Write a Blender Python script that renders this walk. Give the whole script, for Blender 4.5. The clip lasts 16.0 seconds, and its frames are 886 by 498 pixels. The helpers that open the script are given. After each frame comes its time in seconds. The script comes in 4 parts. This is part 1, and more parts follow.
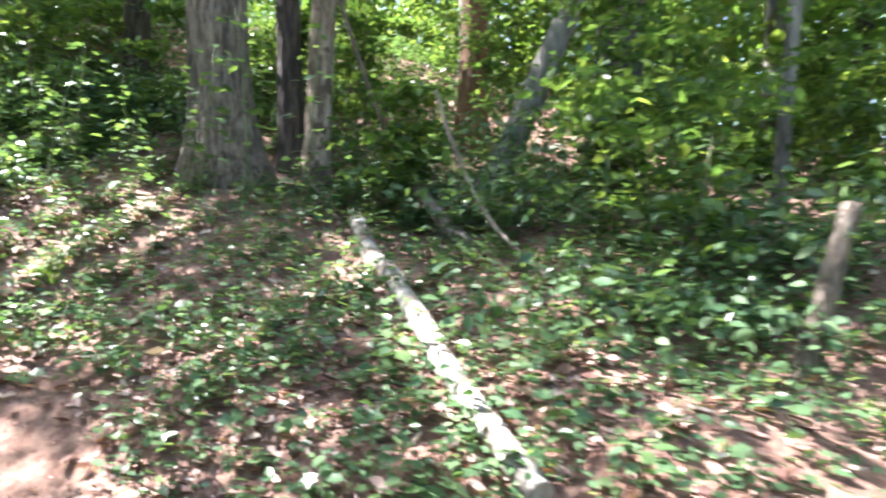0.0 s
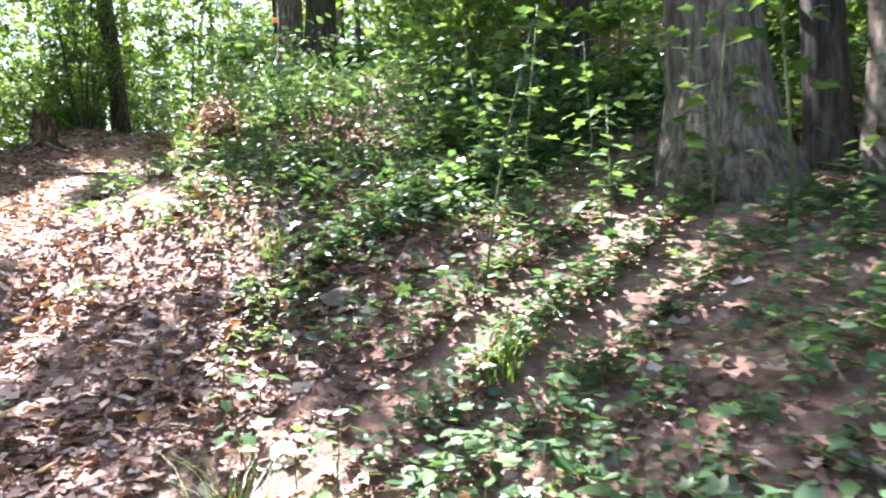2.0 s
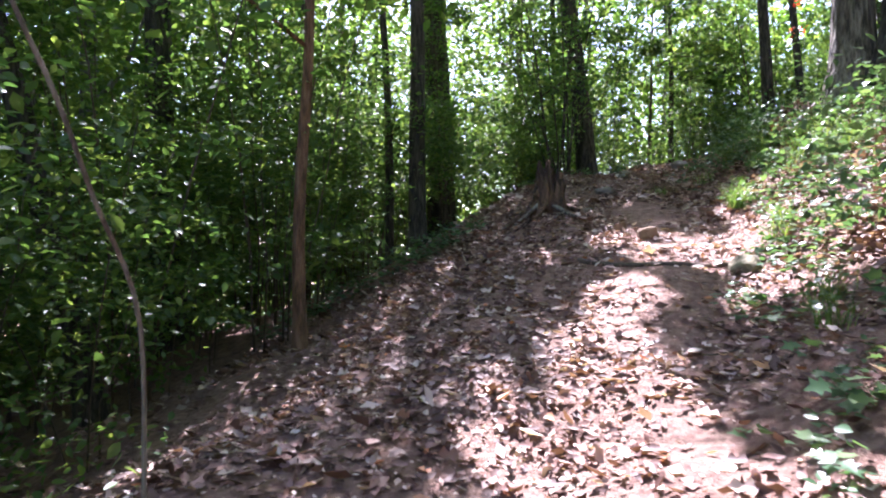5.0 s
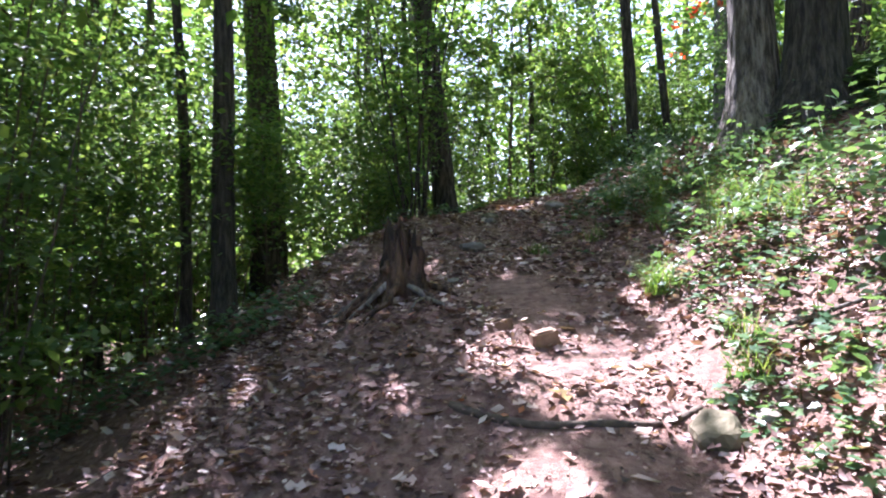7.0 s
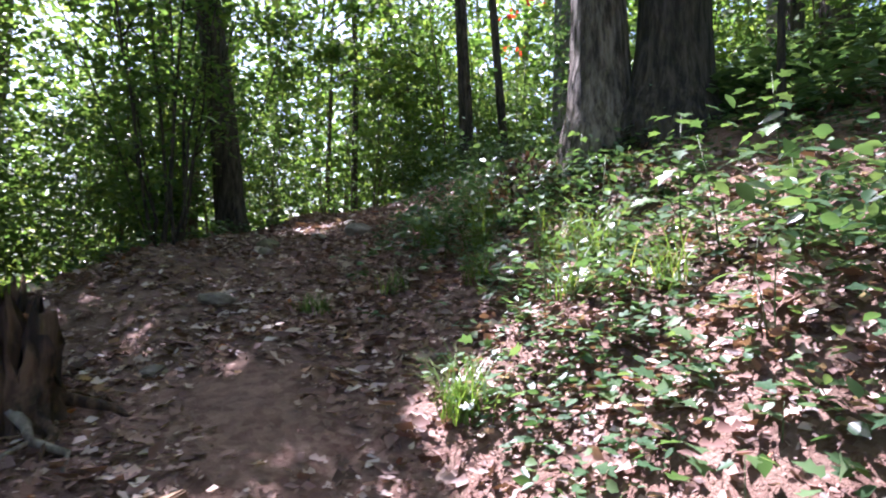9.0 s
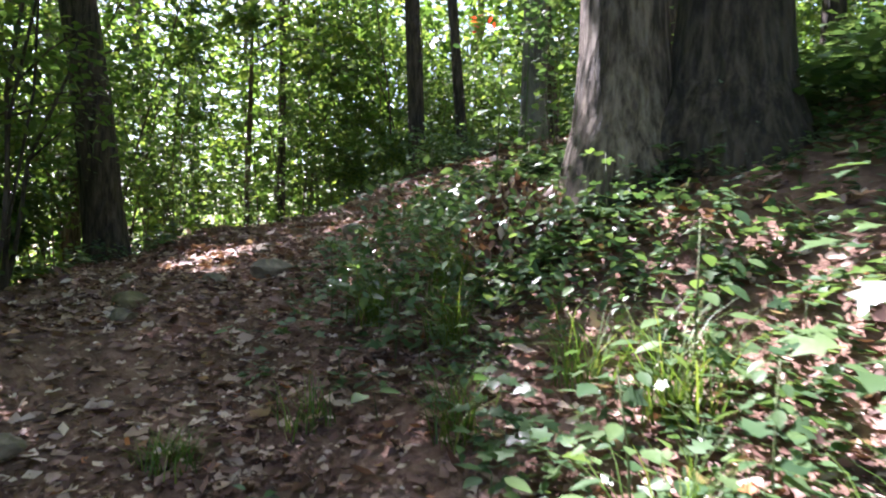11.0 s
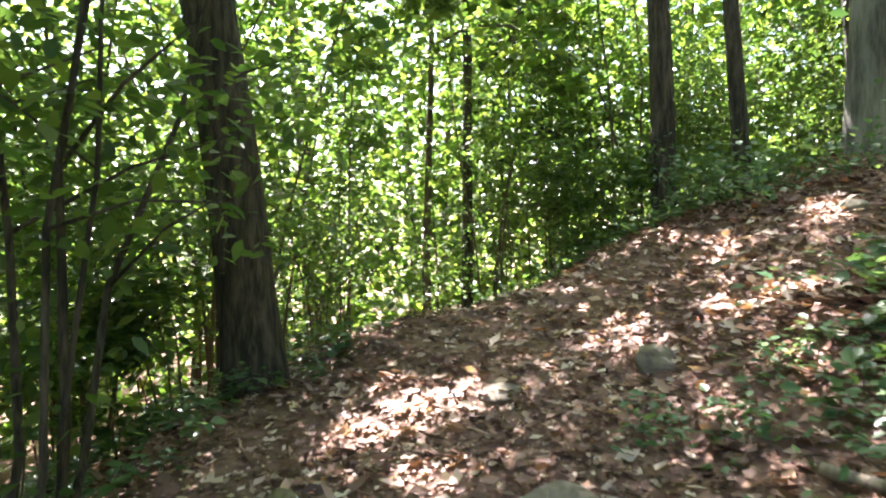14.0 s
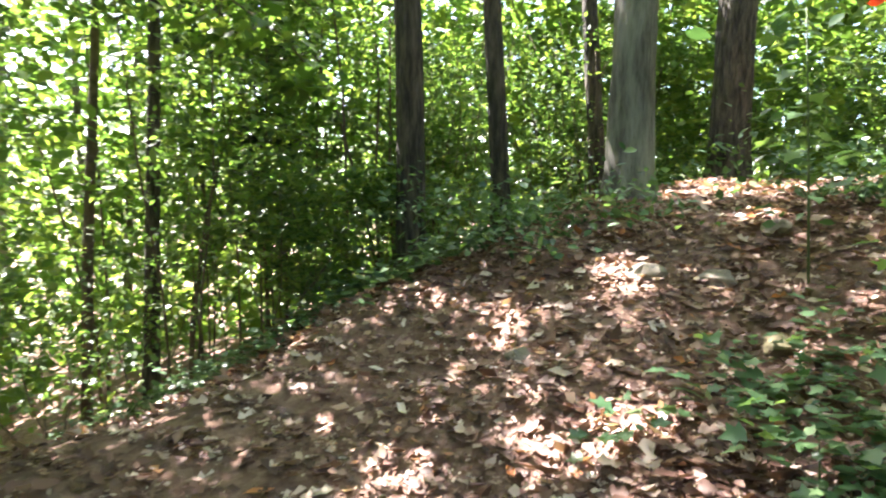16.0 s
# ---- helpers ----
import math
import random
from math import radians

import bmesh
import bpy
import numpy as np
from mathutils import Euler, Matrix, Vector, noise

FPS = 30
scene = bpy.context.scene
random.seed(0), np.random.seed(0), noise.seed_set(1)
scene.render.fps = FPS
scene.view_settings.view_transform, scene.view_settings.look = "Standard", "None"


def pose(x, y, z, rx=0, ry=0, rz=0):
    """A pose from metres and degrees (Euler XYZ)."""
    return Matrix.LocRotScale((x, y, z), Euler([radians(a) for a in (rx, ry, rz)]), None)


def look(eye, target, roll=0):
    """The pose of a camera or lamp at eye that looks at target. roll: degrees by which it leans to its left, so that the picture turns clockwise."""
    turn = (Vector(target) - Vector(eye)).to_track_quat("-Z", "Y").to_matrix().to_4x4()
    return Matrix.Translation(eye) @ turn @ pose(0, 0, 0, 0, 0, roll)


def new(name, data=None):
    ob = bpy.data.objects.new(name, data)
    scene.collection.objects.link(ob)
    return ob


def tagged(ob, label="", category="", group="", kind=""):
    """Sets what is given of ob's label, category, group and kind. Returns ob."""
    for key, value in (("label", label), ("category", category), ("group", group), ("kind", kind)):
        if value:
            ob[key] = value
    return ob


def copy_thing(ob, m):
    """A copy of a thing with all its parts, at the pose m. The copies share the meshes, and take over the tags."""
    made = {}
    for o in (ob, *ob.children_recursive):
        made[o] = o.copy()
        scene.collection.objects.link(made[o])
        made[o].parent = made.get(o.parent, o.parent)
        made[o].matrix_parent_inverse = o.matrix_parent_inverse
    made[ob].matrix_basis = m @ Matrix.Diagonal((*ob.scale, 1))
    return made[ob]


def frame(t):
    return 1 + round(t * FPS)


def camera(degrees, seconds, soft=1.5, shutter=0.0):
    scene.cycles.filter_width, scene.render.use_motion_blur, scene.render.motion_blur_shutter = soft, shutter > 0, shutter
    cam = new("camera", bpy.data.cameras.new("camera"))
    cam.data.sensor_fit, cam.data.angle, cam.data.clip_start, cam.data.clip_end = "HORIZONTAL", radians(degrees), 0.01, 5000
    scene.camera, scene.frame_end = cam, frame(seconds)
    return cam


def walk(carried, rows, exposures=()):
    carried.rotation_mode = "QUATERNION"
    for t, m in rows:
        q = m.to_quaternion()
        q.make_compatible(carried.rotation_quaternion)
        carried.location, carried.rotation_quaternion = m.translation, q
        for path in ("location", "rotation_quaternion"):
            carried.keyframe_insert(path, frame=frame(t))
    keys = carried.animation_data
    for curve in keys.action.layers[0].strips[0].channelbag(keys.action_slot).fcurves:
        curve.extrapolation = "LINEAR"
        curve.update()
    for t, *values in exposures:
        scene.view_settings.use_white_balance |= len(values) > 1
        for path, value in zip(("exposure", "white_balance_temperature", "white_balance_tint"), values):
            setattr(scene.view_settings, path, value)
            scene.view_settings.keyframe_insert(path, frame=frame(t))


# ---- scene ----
EV = 3.2
cam = camera(68.0, 16.0, soft=1.95, shutter=0.25)
PATH = [
    (0, (1.29, 0.52, 1.687), (1.068, 2.507, 1.643), 1.4),
    (0.5, (0.736, 1.184, 1.686), (0.068, 3.069, 1.652), 0.5),
    (1, (0.347, 1.535, 1.818), (-0.528, 3.333, 1.808), 0.9),
    (1.5, (0.127, 2.05, 1.868), (-0.965, 3.726, 1.852), 0.2),
    (2, (-0.298, 2.441, 1.843), (-1.6, 3.959, 1.825), -0.5),
    (2.5, (-0.725, 2.748, 2.163), (-2.128, 4.173, 2.143), -0.7),
    (3, (-1.355, 2.937, 2.344), (-2.937, 4.161, 2.334), -0.4),
    (3.5, (-2.061, 2.73, 2.401), (-3.885, 3.551, 2.403), -0.3),
    (4, (-2.722, 2.641, 2.466), (-4.619, 3.275, 2.473), -0.2),
    (4.2, (-3.043, 2.607, 2.553), (-4.959, 3.179, 2.567), 0.1),
    (6.3, (-5.309, 3.123, 3.289), (-7.189, 3.802, 3.331), -1.2),
    (6.5, (-5.485, 3.234, 3.42), (-7.319, 4.029, 3.46), -0.8),
    (7, (-6.055, 3.611, 3.45), (-7.792, 4.601, 3.486), -0.4),
    (7.5, (-6.533, 3.953, 3.557), (-8.224, 5.019, 3.596), -0.4),
    (8, (-6.928, 4.317, 3.75), (-8.532, 5.512, 3.791), -0.1),
    (8.5, (-7.226, 4.823, 3.894), (-8.762, 6.104, 3.933), 0.1),
    (8.7, (-7.263, 5.013, 3.853), (-8.77, 6.327, 3.894), 0.2),
    (10.8, (-8.514, 6.306, 4.366), (-9.842, 7.801, 4.328), 0.6),
    (11, (-8.712, 6.484, 4.431), (-10.055, 7.965, 4.387), 0.6),
    (11.5, (-9.085, 6.731, 4.539), (-10.513, 8.131, 4.497), 0.4),
    (12, (-9.541, 6.904, 4.763), (-11.031, 8.238, 4.711), -0.0),
    (12.5, (-9.986, 7.101, 4.858), (-11.565, 8.327, 4.804), -0.4),
    (13, (-10.448, 7.199, 4.904), (-12.078, 8.356, 4.847), -0.5),
    (13.5, (-10.832, 7.33, 5.013), (-12.466, 8.482, 4.942), -0.4),
    (14, (-11.271, 7.571, 5.195), (-12.898, 8.73, 5.101), -0.4),
    (14.5, (-11.707, 7.752, 5.319), (-13.307, 8.947, 5.21), -0.3),
    (15, (-11.943, 8.059, 5.349), (-13.401, 9.423, 5.239), 0.5),
    (15.5, (-12.194, 8.37, 5.418), (-13.428, 9.941, 5.314), 1.0),
    (16, (-12.477, 8.665, 5.567), (-13.464, 10.401, 5.452), 1.5),
]
walk(cam, [(t, look(eye, target, roll)) for t, eye, target, roll in PATH], [(0.0, EV + 0.28, 5950.0, 16.0), (2.0, EV + 0.15, 5800.0, 20.0), (3.0, EV - 0.46, 5650.0, 24.0), (4.0, EV - 0.34, 5550.0, 29.0), (7.0, EV - 0.36, 5350.0, 29.0), (8.3, EV - 0.66, 5400.0, 31.0), (11.2, EV - 0.36, 5800.0, 27.0), (12.5, EV + 0.4, 6050.0, 24.0), (13.5, EV + 0.52, 6200.0, 18.0), (16.0, EV + 0.58, 6250.0, 14.0)])

# ---- daylight ----
SUN_YAW, SUN_UP = 78.0, 56.0  # towards the sun: degrees left of +y, and above the horizon
SUN_DIR = np.array([-math.sin(radians(SUN_YAW)) * math.cos(radians(SUN_UP)), math.cos(radians(SUN_YAW)) * math.cos(radians(SUN_UP)), math.sin(radians(SUN_UP))])
world = bpy.data.worlds.new("sky")
scene.world = world
world.use_nodes = True
wn, wl = world.node_tree.nodes, world.node_tree.links
sky = wn.new("ShaderNodeTexSky")
sky.sky_type, sky.sun_disc = "NISHITA", False
sky.sun_elevation, sky.sun_rotation = radians(SUN_UP), radians(-SUN_YAW)
sky.air_density, sky.dust_density = 1.0, 2.5
wn["Background"].inputs["Strength"].default_value = 0.076
wl.new(sky.outputs["Color"], wn["Background"].inputs["Color"])
sun = new("sun", bpy.data.lights.new("sun", "SUN"))
sun.data.energy, sun.data.angle, sun.data.color = 5.0, radians(0.55), (1.0, 0.95, 0.86)
sun.matrix_world = look(tuple(SUN_DIR * 60), (0, 0, 0))

# ---- lie of the land ----
# trail centre: x, y, height, rise of the bank on the uphill side, fall on the downhill side
TRAIL = [
    (9.0, -9.0, -1.6, 0.05, 0.10),
    (4.0, -3.0, -0.60, 0.07, 0.20),
    (1.3, 0.3, 0.12, 0.20, 0.35),
    (-0.4, 1.95, 0.42, 0.38, 0.45),
    (-1.9, 2.65, 0.85, 0.44, 0.50),
    (-3.4, 2.7, 1.10, 0.40, 0.55),
    (-5.4, 3.2, 1.70, 0.38, 0.55),
    (-7.2, 4.5, 2.25, 0.52, 0.55),
    (-8.9, 5.9, 2.72, 0.72, 0.55),
    (-10.4, 6.8, 3.14, 0.76, 0.55),
    (-11.8, 7.5, 3.52, 0.62, 0.55),
    (-13.1, 8.9, 4.08, 0.46, 0.60),
    (-13.8, 10.6, 4.50, 0.30, 0.60),
    (-13.45, 12.2, 5.08, 0.26, 0.55),
    (-13.1, 14.0, 5.62, 0.18, 0.40),
    (-12.2, 15.6, 5.80, 0.12, 0.25),
    (-10.8, 17.6, 6.05, 0.08, 0.15),
    (-8.0, 22.0, 6.40, 0.05, 0.10),
]


def spline(nodes, steps):
    """Catmull-Rom through the nodes."""
    p = np.array(nodes, float)
    p = np.vstack([2 * p[0] - p[1], p, 2 * p[-1] - p[-2]])
    out = []
    for i in range(1, len(p) - 2):
        for u in np.linspace(0, 1, steps, endpoint=False):
            a, b, c, d = p[i - 1], p[i], p[i + 1], p[i + 2]
            out.append(0.5 * (2 * b + (c - a) * u + (2 * a - 5 * b + 4 * c - d) * u * u + (3 * b - a - 3 * c + d) * u ** 3))
    out.append(p[-2])
    return np.array(out)


CENTRE = spline(TRAIL, 8)
ALONG = np.gradient(CENTRE[:, :2], axis=0)
ALONG /= np.linalg.norm(ALONG, axis=1)[:, None]
HALF = 0.95
ripple_rng = np.random.RandomState(5)
RIPPLES = [(k * math.cos(a), k * math.sin(a), ph, 0.055 / k ** 0.9) for k, a, ph in
           zip(np.geomspace(0.9, 9.0, 16), ripple_rng.uniform(0, 6.28, 16), ripple_rng.uniform(0, 6.28, 16))]


MOUNDS = [(-10.48, 5.78, 0.11, 0.45), (-13.9, 13.9, 0.14, 0.6), (-10.25, 10.2, 0.15, 0.8)]


def verge(x, y):
    """How far from the trail's centre the plants of the bank begin."""
    return np.where(np.asarray(y) > 9.3, 1.45, np.interp(x, [-13.0, -12.2, -11.4, -9.0, -7.6, -6.0, -5.4, -3.6, -2.2, 0.0], [1.4, 1.1, 0.7, 0.8, 1.1, 1.2, 1.6, 1.6, 0.9, 0.7]))


def land_exact(x, y):
    """Ground height and signed distance from the trail's centre (uphill side positive)."""
    x, y = np.atleast_1d(np.asarray(x, float)), np.atleast_1d(np.asarray(y, float))
    z, off = np.empty(len(x)), np.empty(len(x))
    for i in range(0, len(x), 20000):
        dx = x[i:i + 20000, None] - CENTRE[None, :, 0]
        dy = y[i:i + 20000, None] - CENTRE[None, :, 1]
        d2 = dx * dx + dy * dy
        w = 1 / (d2 + 0.12) ** 3
        w /= w.sum(1)[:, None]
        side = (dx * ALONG[:, 1] - dy * ALONG[:, 0])
        sgn = (w * np.tanh(side / (np.sqrt(d2) * 0.25 + 0.02))).sum(1)
        off[i:i + 20000] = np.clip(sgn * 1.25, -1, 1) * np.sqrt(d2.min(1))
        base, rise, fall = (w * CENTRE[:, 2]).sum(1), (w * CENTRE[:, 3]).sum(1), (w * CENTRE[:, 4]).sum(1)
        d = off[i:i + 20000]
        up, down = np.maximum(d - 0.6, 0), np.maximum(-d - HALF - 0.25, 0)
        soft = lambda v: v * v / (v + 0.35)
        z[i:i + 20000] = base + rise * 5 * (1 - np.exp(-soft(up) / 5)) - fall * 9 * (1 - np.exp(-soft(down) / 9)) + 0.03 * np.abs(np.clip(d, -HALF, HALF))
    for kx, ky, ph, amp in RIPPLES:
        z += amp * np.sin(kx * x + ky * y + ph)
    for mx, my, high, wide in MOUNDS:
        z += high * np.exp(-((x - mx) ** 2 + (y - my) ** 2) / wide ** 2)
    return z, off


GX0, GY0, GSTEP, GNX, GNY = -34.0, -14.0, 0.125, 400, 400
gx, gy = np.meshgrid(GX0 + GSTEP * np.arange(GNX), GY0 + GSTEP * np.arange(GNY), indexing="ij")
GRID_Z, GRID_D = (v.reshape(GNX, GNY) for v in land_exact(gx.ravel(), gy.ravel()))


def land(x, y):
    """The same by interpolation, for many points near the trail."""
    u, v = np.clip((np.asarray(x) - GX0) / GSTEP, 0, GNX - 1.001), np.clip((np.asarray(y) - GY0) / GSTEP, 0, GNY - 1.001)
    i, j = u.astype(int), v.astype(int)
    f, g = u - i, v - j
    mix = lambda t: t[i, j] * (1 - f) * (1 - g) + t[i + 1, j] * f * (1 - g) + t[i, j + 1] * (1 - f) * g + t[i + 1, j + 1] * f * g
    return mix(GRID_Z), mix(GRID_D)


def ground_z(x, y):
    return float(land(np.array([x]), np.array([y]))[0][0])

# ---- materials ----
def material(name):
    m = bpy.data.materials.new(name)
    m.use_nodes = True
    return m, m.node_tree.nodes, m.node_tree.links, m.node_tree.nodes["Principled BSDF"]


def ramp(nodes, links, value, stops):
    r = nodes.new("ShaderNodeValToRGB")
    el = r.color_ramp.elements
    while len(el) < len(stops):
        el.new(0.5)
    for e, (p, c) in zip(el, stops):
        e.position, e.color = p, (*c, 1)
    links.new(value, r.inputs["Fac"])
    return r.outputs["Color"]


def texture(nodes, links, kind, scale, stretch=(1, 1, 1), coord="Object", **set_to):
    tc, mp = nodes.new("ShaderNodeTexCoord"), nodes.new("ShaderNodeMapping")
    mp.inputs["Scale"].default_value = stretch
    links.new(tc.outputs[coord], mp.inputs["Vector"])
    t = nodes.new(kind)
    t.inputs["Scale"].default_value = scale
    for k, v in set_to.items():
        t.inputs[k].default_value = v
    links.new(mp.outputs["Vector"], t.inputs["Vector"])
    return t


def bump(nodes, links, height, shader, strength, distance):
    b = nodes.new("ShaderNodeBump")
    b.inputs["Strength"].default_value, b.inputs["Distance"].default_value = strength, distance
    links.new(height, b.inputs["Height"])
    links.new(b.outputs["Normal"], shader.inputs["Normal"])
    return b


def mix_colour(nodes, links, fac, a, b, kind="MIX"):
    m = nodes.new("ShaderNodeMix")
    m.data_type, m.blend_type = "RGBA", kind
    for sock, val in ((m.inputs["Factor"], fac), (m.inputs["A"], a), (m.inputs["B"], b)):
        if isinstance(val, (int, float)):
            sock.default_value = val
        elif isinstance(val, tuple):
            sock.default_value = (*val, 1)
        else:
            links.new(val, sock)
    return m.outputs["Result"]


def leaf_material(name, stops, through_share=0.4, rough=0.42, random_source="island"):
    m, n, l, p = material(name)
    if random_source == "island":
        value = n.new("ShaderNodeNewGeometry").outputs["Random Per Island"]
    else:
        value = n.new("ShaderNodeObjectInfo").outputs["Random"]
    colour = ramp(n, l, value, stops)
    patchy = texture(n, l, "ShaderNodeTexNoise", 0.8, Detail=3.0)
    colour = mix_colour(n, l, 0.35, colour, ramp(n, l, patchy.outputs["Fac"], [(0.3, (0.55, 0.6, 0.5)), (0.7, (1.25, 1.2, 1.0))]), "MULTIPLY")
    l.new(colour, p.inputs["Base Color"])
    p.inputs["Roughness"].default_value = rough
    p.inputs["Specular IOR Level"].default_value = 0.45
    t = n.new("ShaderNodeBsdfTranslucent")
    l.new(mix_colour(n, l, 1.0, colour, (1.6, 1.6, 0.75), "MULTIPLY"), t.inputs["Color"])
    mx = n.new("ShaderNodeMixShader")
    mx.inputs["Fac"].default_value = through_share
    l.new(p.outputs["BSDF"], mx.inputs[1])
    l.new(t.outputs["BSDF"], mx.inputs[2])
    l.new(mx.outputs["Shader"], n["Material Output"].inputs["Surface"])
    return m


def bark_material(name, dark, mid, light, ridge=1.0, ridge_scale=20.0, patch=None):
    m, n, l, p = material(name)
    big = texture(n, l, "ShaderNodeTexNoise", 2.2, (1, 1, 0.6), Detail=4.0)
    fine = texture(n, l, "ShaderNodeTexNoise", ridge_scale, (1, 1, 0.17), Detail=7.0, Roughness=0.72)
    vor = texture(n, l, "ShaderNodeTexVoronoi", ridge_scale * 1.1, (1, 1, 0.22))
    colour = ramp(n, l, fine.outputs["Fac"], [(0.40, dark), (0.5, mid), (0.62, light)])
    colour = mix_colour(n, l, 0.6, colour, ramp(n, l, big.outputs["Fac"], [(0.3, (0.55, 0.55, 0.52)), (0.7, (1.2, 1.17, 1.1))]), "MULTIPLY")
    if patch:
        spots = texture(n, l, "ShaderNodeTexNoise", 7.0, (1, 1, 0.8), Detail=3.0)
        colour = mix_colour(n, l, ramp(n, l, spots.outputs["Fac"], [(0.5, (0, 0, 0)), (0.58, (1, 1, 1))]), colour, patch)
    l.new(colour, p.inputs["Base Color"])
    p.inputs["Roughness"].default_value = 0.9
    h = n.new("ShaderNodeMath")
    h.operation = "ADD"
    l.new(fine.outputs["Fac"], h.inputs[0])
    l.new(vor.outputs["Distance"], h.inputs[1])
    bump(n, l, h.outputs[0], p, ridge, 0.05)
    return m


def ground_material():
    m, n, l, p = material("forest_soil")
    big = texture(n, l, "ShaderNodeTexNoise", 0.6, Detail=5.0)
    mid = texture(n, l, "ShaderNodeTexNoise", 7.0, Detail=6.0, Roughness=0.7)
    fine = texture(n, l, "ShaderNodeTexNoise", 60.0, Detail=4.0, Roughness=0.7)
    bits = texture(n, l, "ShaderNodeTexVoronoi", 26.0)
    colour = ramp(n, l, mid.outputs["Fac"], [(0.25, (0.075, 0.036, 0.027)), (0.5, (0.22, 0.115, 0.088)), (0.75, (0.42, 0.26, 0.21))])
    colour = mix_colour(n, l, 0.5, colour, ramp(n, l, big.outputs["Fac"], [(0.3, (0.6, 0.5, 0.42)), (0.7, (1.25, 1.1, 1.0))]), "MULTIPLY")
    colour = mix_colour(n, l, 0.35, colour, ramp(n, l, bits.outputs["Color"], [(0.2, (0.06, 0.035, 0.025)), (0.8, (0.33, 0.24, 0.18))]))
    l.new(colour, p.inputs["Base Color"])
    p.inputs["Roughness"].default_value = 0.95
    h = n.new("ShaderNodeMath")
    h.operation = "ADD"
    l.new(mid.outputs["Fac"], h.inputs[0])
    l.new(fine.outputs["Fac"], h.inputs[1])
    bump(n, l, h.outputs[0], p, 0.8, 0.035)
    return m


def rough_material(name, stops, scale=8.0, rough=0.9, strength=0.7):
    m, n, l, p = material(name)
    t = texture(n, l, "ShaderNodeTexNoise", scale, Detail=6.0, Roughness=0.65)
    big = texture(n, l, "ShaderNodeTexNoise", scale * 0.25, Detail=3.0)
    colour = ramp(n, l, t.outputs["Fac"], stops)
    colour = mix_colour(n, l, 0.5, colour, ramp(n, l, big.outputs["Fac"], [(0.3, (0.65, 0.65, 0.6)), (0.7, (1.2, 1.15, 1.1))]), "MULTIPLY")
    l.new(colour, p.inputs["Base Color"])
    p.inputs["Roughness"].default_value = rough
    bump(n, l, t.outputs["Fac"], p, strength, 0.02)
    return m


GREEN = leaf_material("canopy_leaf", [(0.0, (0.055, 0.105, 0.03)), (0.5, (0.095, 0.165, 0.046)), (1.0, (0.165, 0.215, 0.06))], 0.58)
THICKET = leaf_material("thicket_leaf", [(0.0, (0.045, 0.09, 0.033)), (0.55, (0.09, 0.155, 0.05)), (1.0, (0.155, 0.205, 0.062))], 0.56)
EVERGREEN = leaf_material("evergreen_leaf", [(0.0, (0.012, 0.026, 0.012)), (1.0, (0.034, 0.06, 0.026))], 0.15)
HERB = leaf_material("herb_leaf", [(0.0, (0.042, 0.088, 0.043)), (0.6, (0.08, 0.14, 0.068)), (1.0, (0.13, 0.19, 0.088))], 0.35, 0.34)
SEEDLING = leaf_material("seedling_leaf", [(0.0, (0.05, 0.10, 0.045)), (1.0, (0.125, 0.195, 0.075))], 0.35, 0.36, "object")
GRASS = leaf_material("grass_blade", [(0.0, (0.055, 0.11, 0.024)), (0.7, (0.11, 0.18, 0.036)), (1.0, (0.22, 0.24, 0.075))], 0.4)
RED = leaf_material("red_leaf", [(0.0, (0.45, 0.03, 0.02)), (1.0, (0.65, 0.08, 0.04))], 0.4)
LITTER = leaf_material("dead_leaf", [(0.0, (0.06, 0.027, 0.022)), (0.4, (0.17, 0.085, 0.07)), (0.72, (0.31, 0.18, 0.155)), (0.92, (0.58, 0.43, 0.39)), (0.97, (0.66, 0.53, 0.48)), (1.0, (0.45, 0.15, 0.05))], 0.12, 0.6)
SOIL = ground_material()
BARK = bark_material("furrowed_bark", (0.045, 0.034, 0.026), (0.15, 0.118, 0.093), (0.29, 0.24, 0.195))
# furrowed bark times 0.4: dark bark, with the trunks' backlit shade in the colour
SHADED_DARK_BARK = bark_material("shaded_dark_bark", (0.018, 0.014, 0.011), (0.06, 0.046, 0.036), (0.12, 0.095, 0.075))
GREY_BARK = bark_material("smooth_grey_bark", (0.08, 0.072, 0.064), (0.16, 0.147, 0.132), (0.25, 0.232, 0.21), 0.6, 9.0)
BROWN_BARK = bark_material("brown_bark", (0.08, 0.04, 0.02), (0.17, 0.085, 0.045), (0.25, 0.14, 0.08), 0.6)
PALE_BARK = bark_material("pale_blotched_bark", (0.11, 0.08, 0.055), (0.24, 0.185, 0.135), (0.40, 0.33, 0.26), 0.8, 12.0, (0.075, 0.052, 0.036))
LOG_WOOD = bark_material("bleached_log_wood", (0.12, 0.10, 0.085), (0.27, 0.245, 0.22), (0.46, 0.43, 0.40), 0.6, 10.0, (0.16, 0.12, 0.09))
DEAD_WOOD = bark_material("grey_dead_wood", (0.075, 0.058, 0.045), (0.17, 0.138, 0.11), (0.29, 0.245, 0.205), 0.5, 14.0)
ROT = bark_material("rotten_stump_wood", (0.022, 0.012, 0.007), (0.085, 0.043, 0.024), (0.18, 0.105, 0.06), 1.0, 12.0)
STONE = rough_material("pale_stone", [(0.3, (0.10, 0.078, 0.06)), (0.7, (0.28, 0.235, 0.195))])
BROWN_STONE = rough_material("brown_stone", [(0.3, (0.11, 0.062, 0.035)), (0.7, (0.30, 0.19, 0.115))])
MOSSY = rough_material("mossy_stone", [(0.35, (0.085, 0.075, 0.035)), (0.6, (0.18, 0.145, 0.085)), (0.8, (0.30, 0.25, 0.18))])
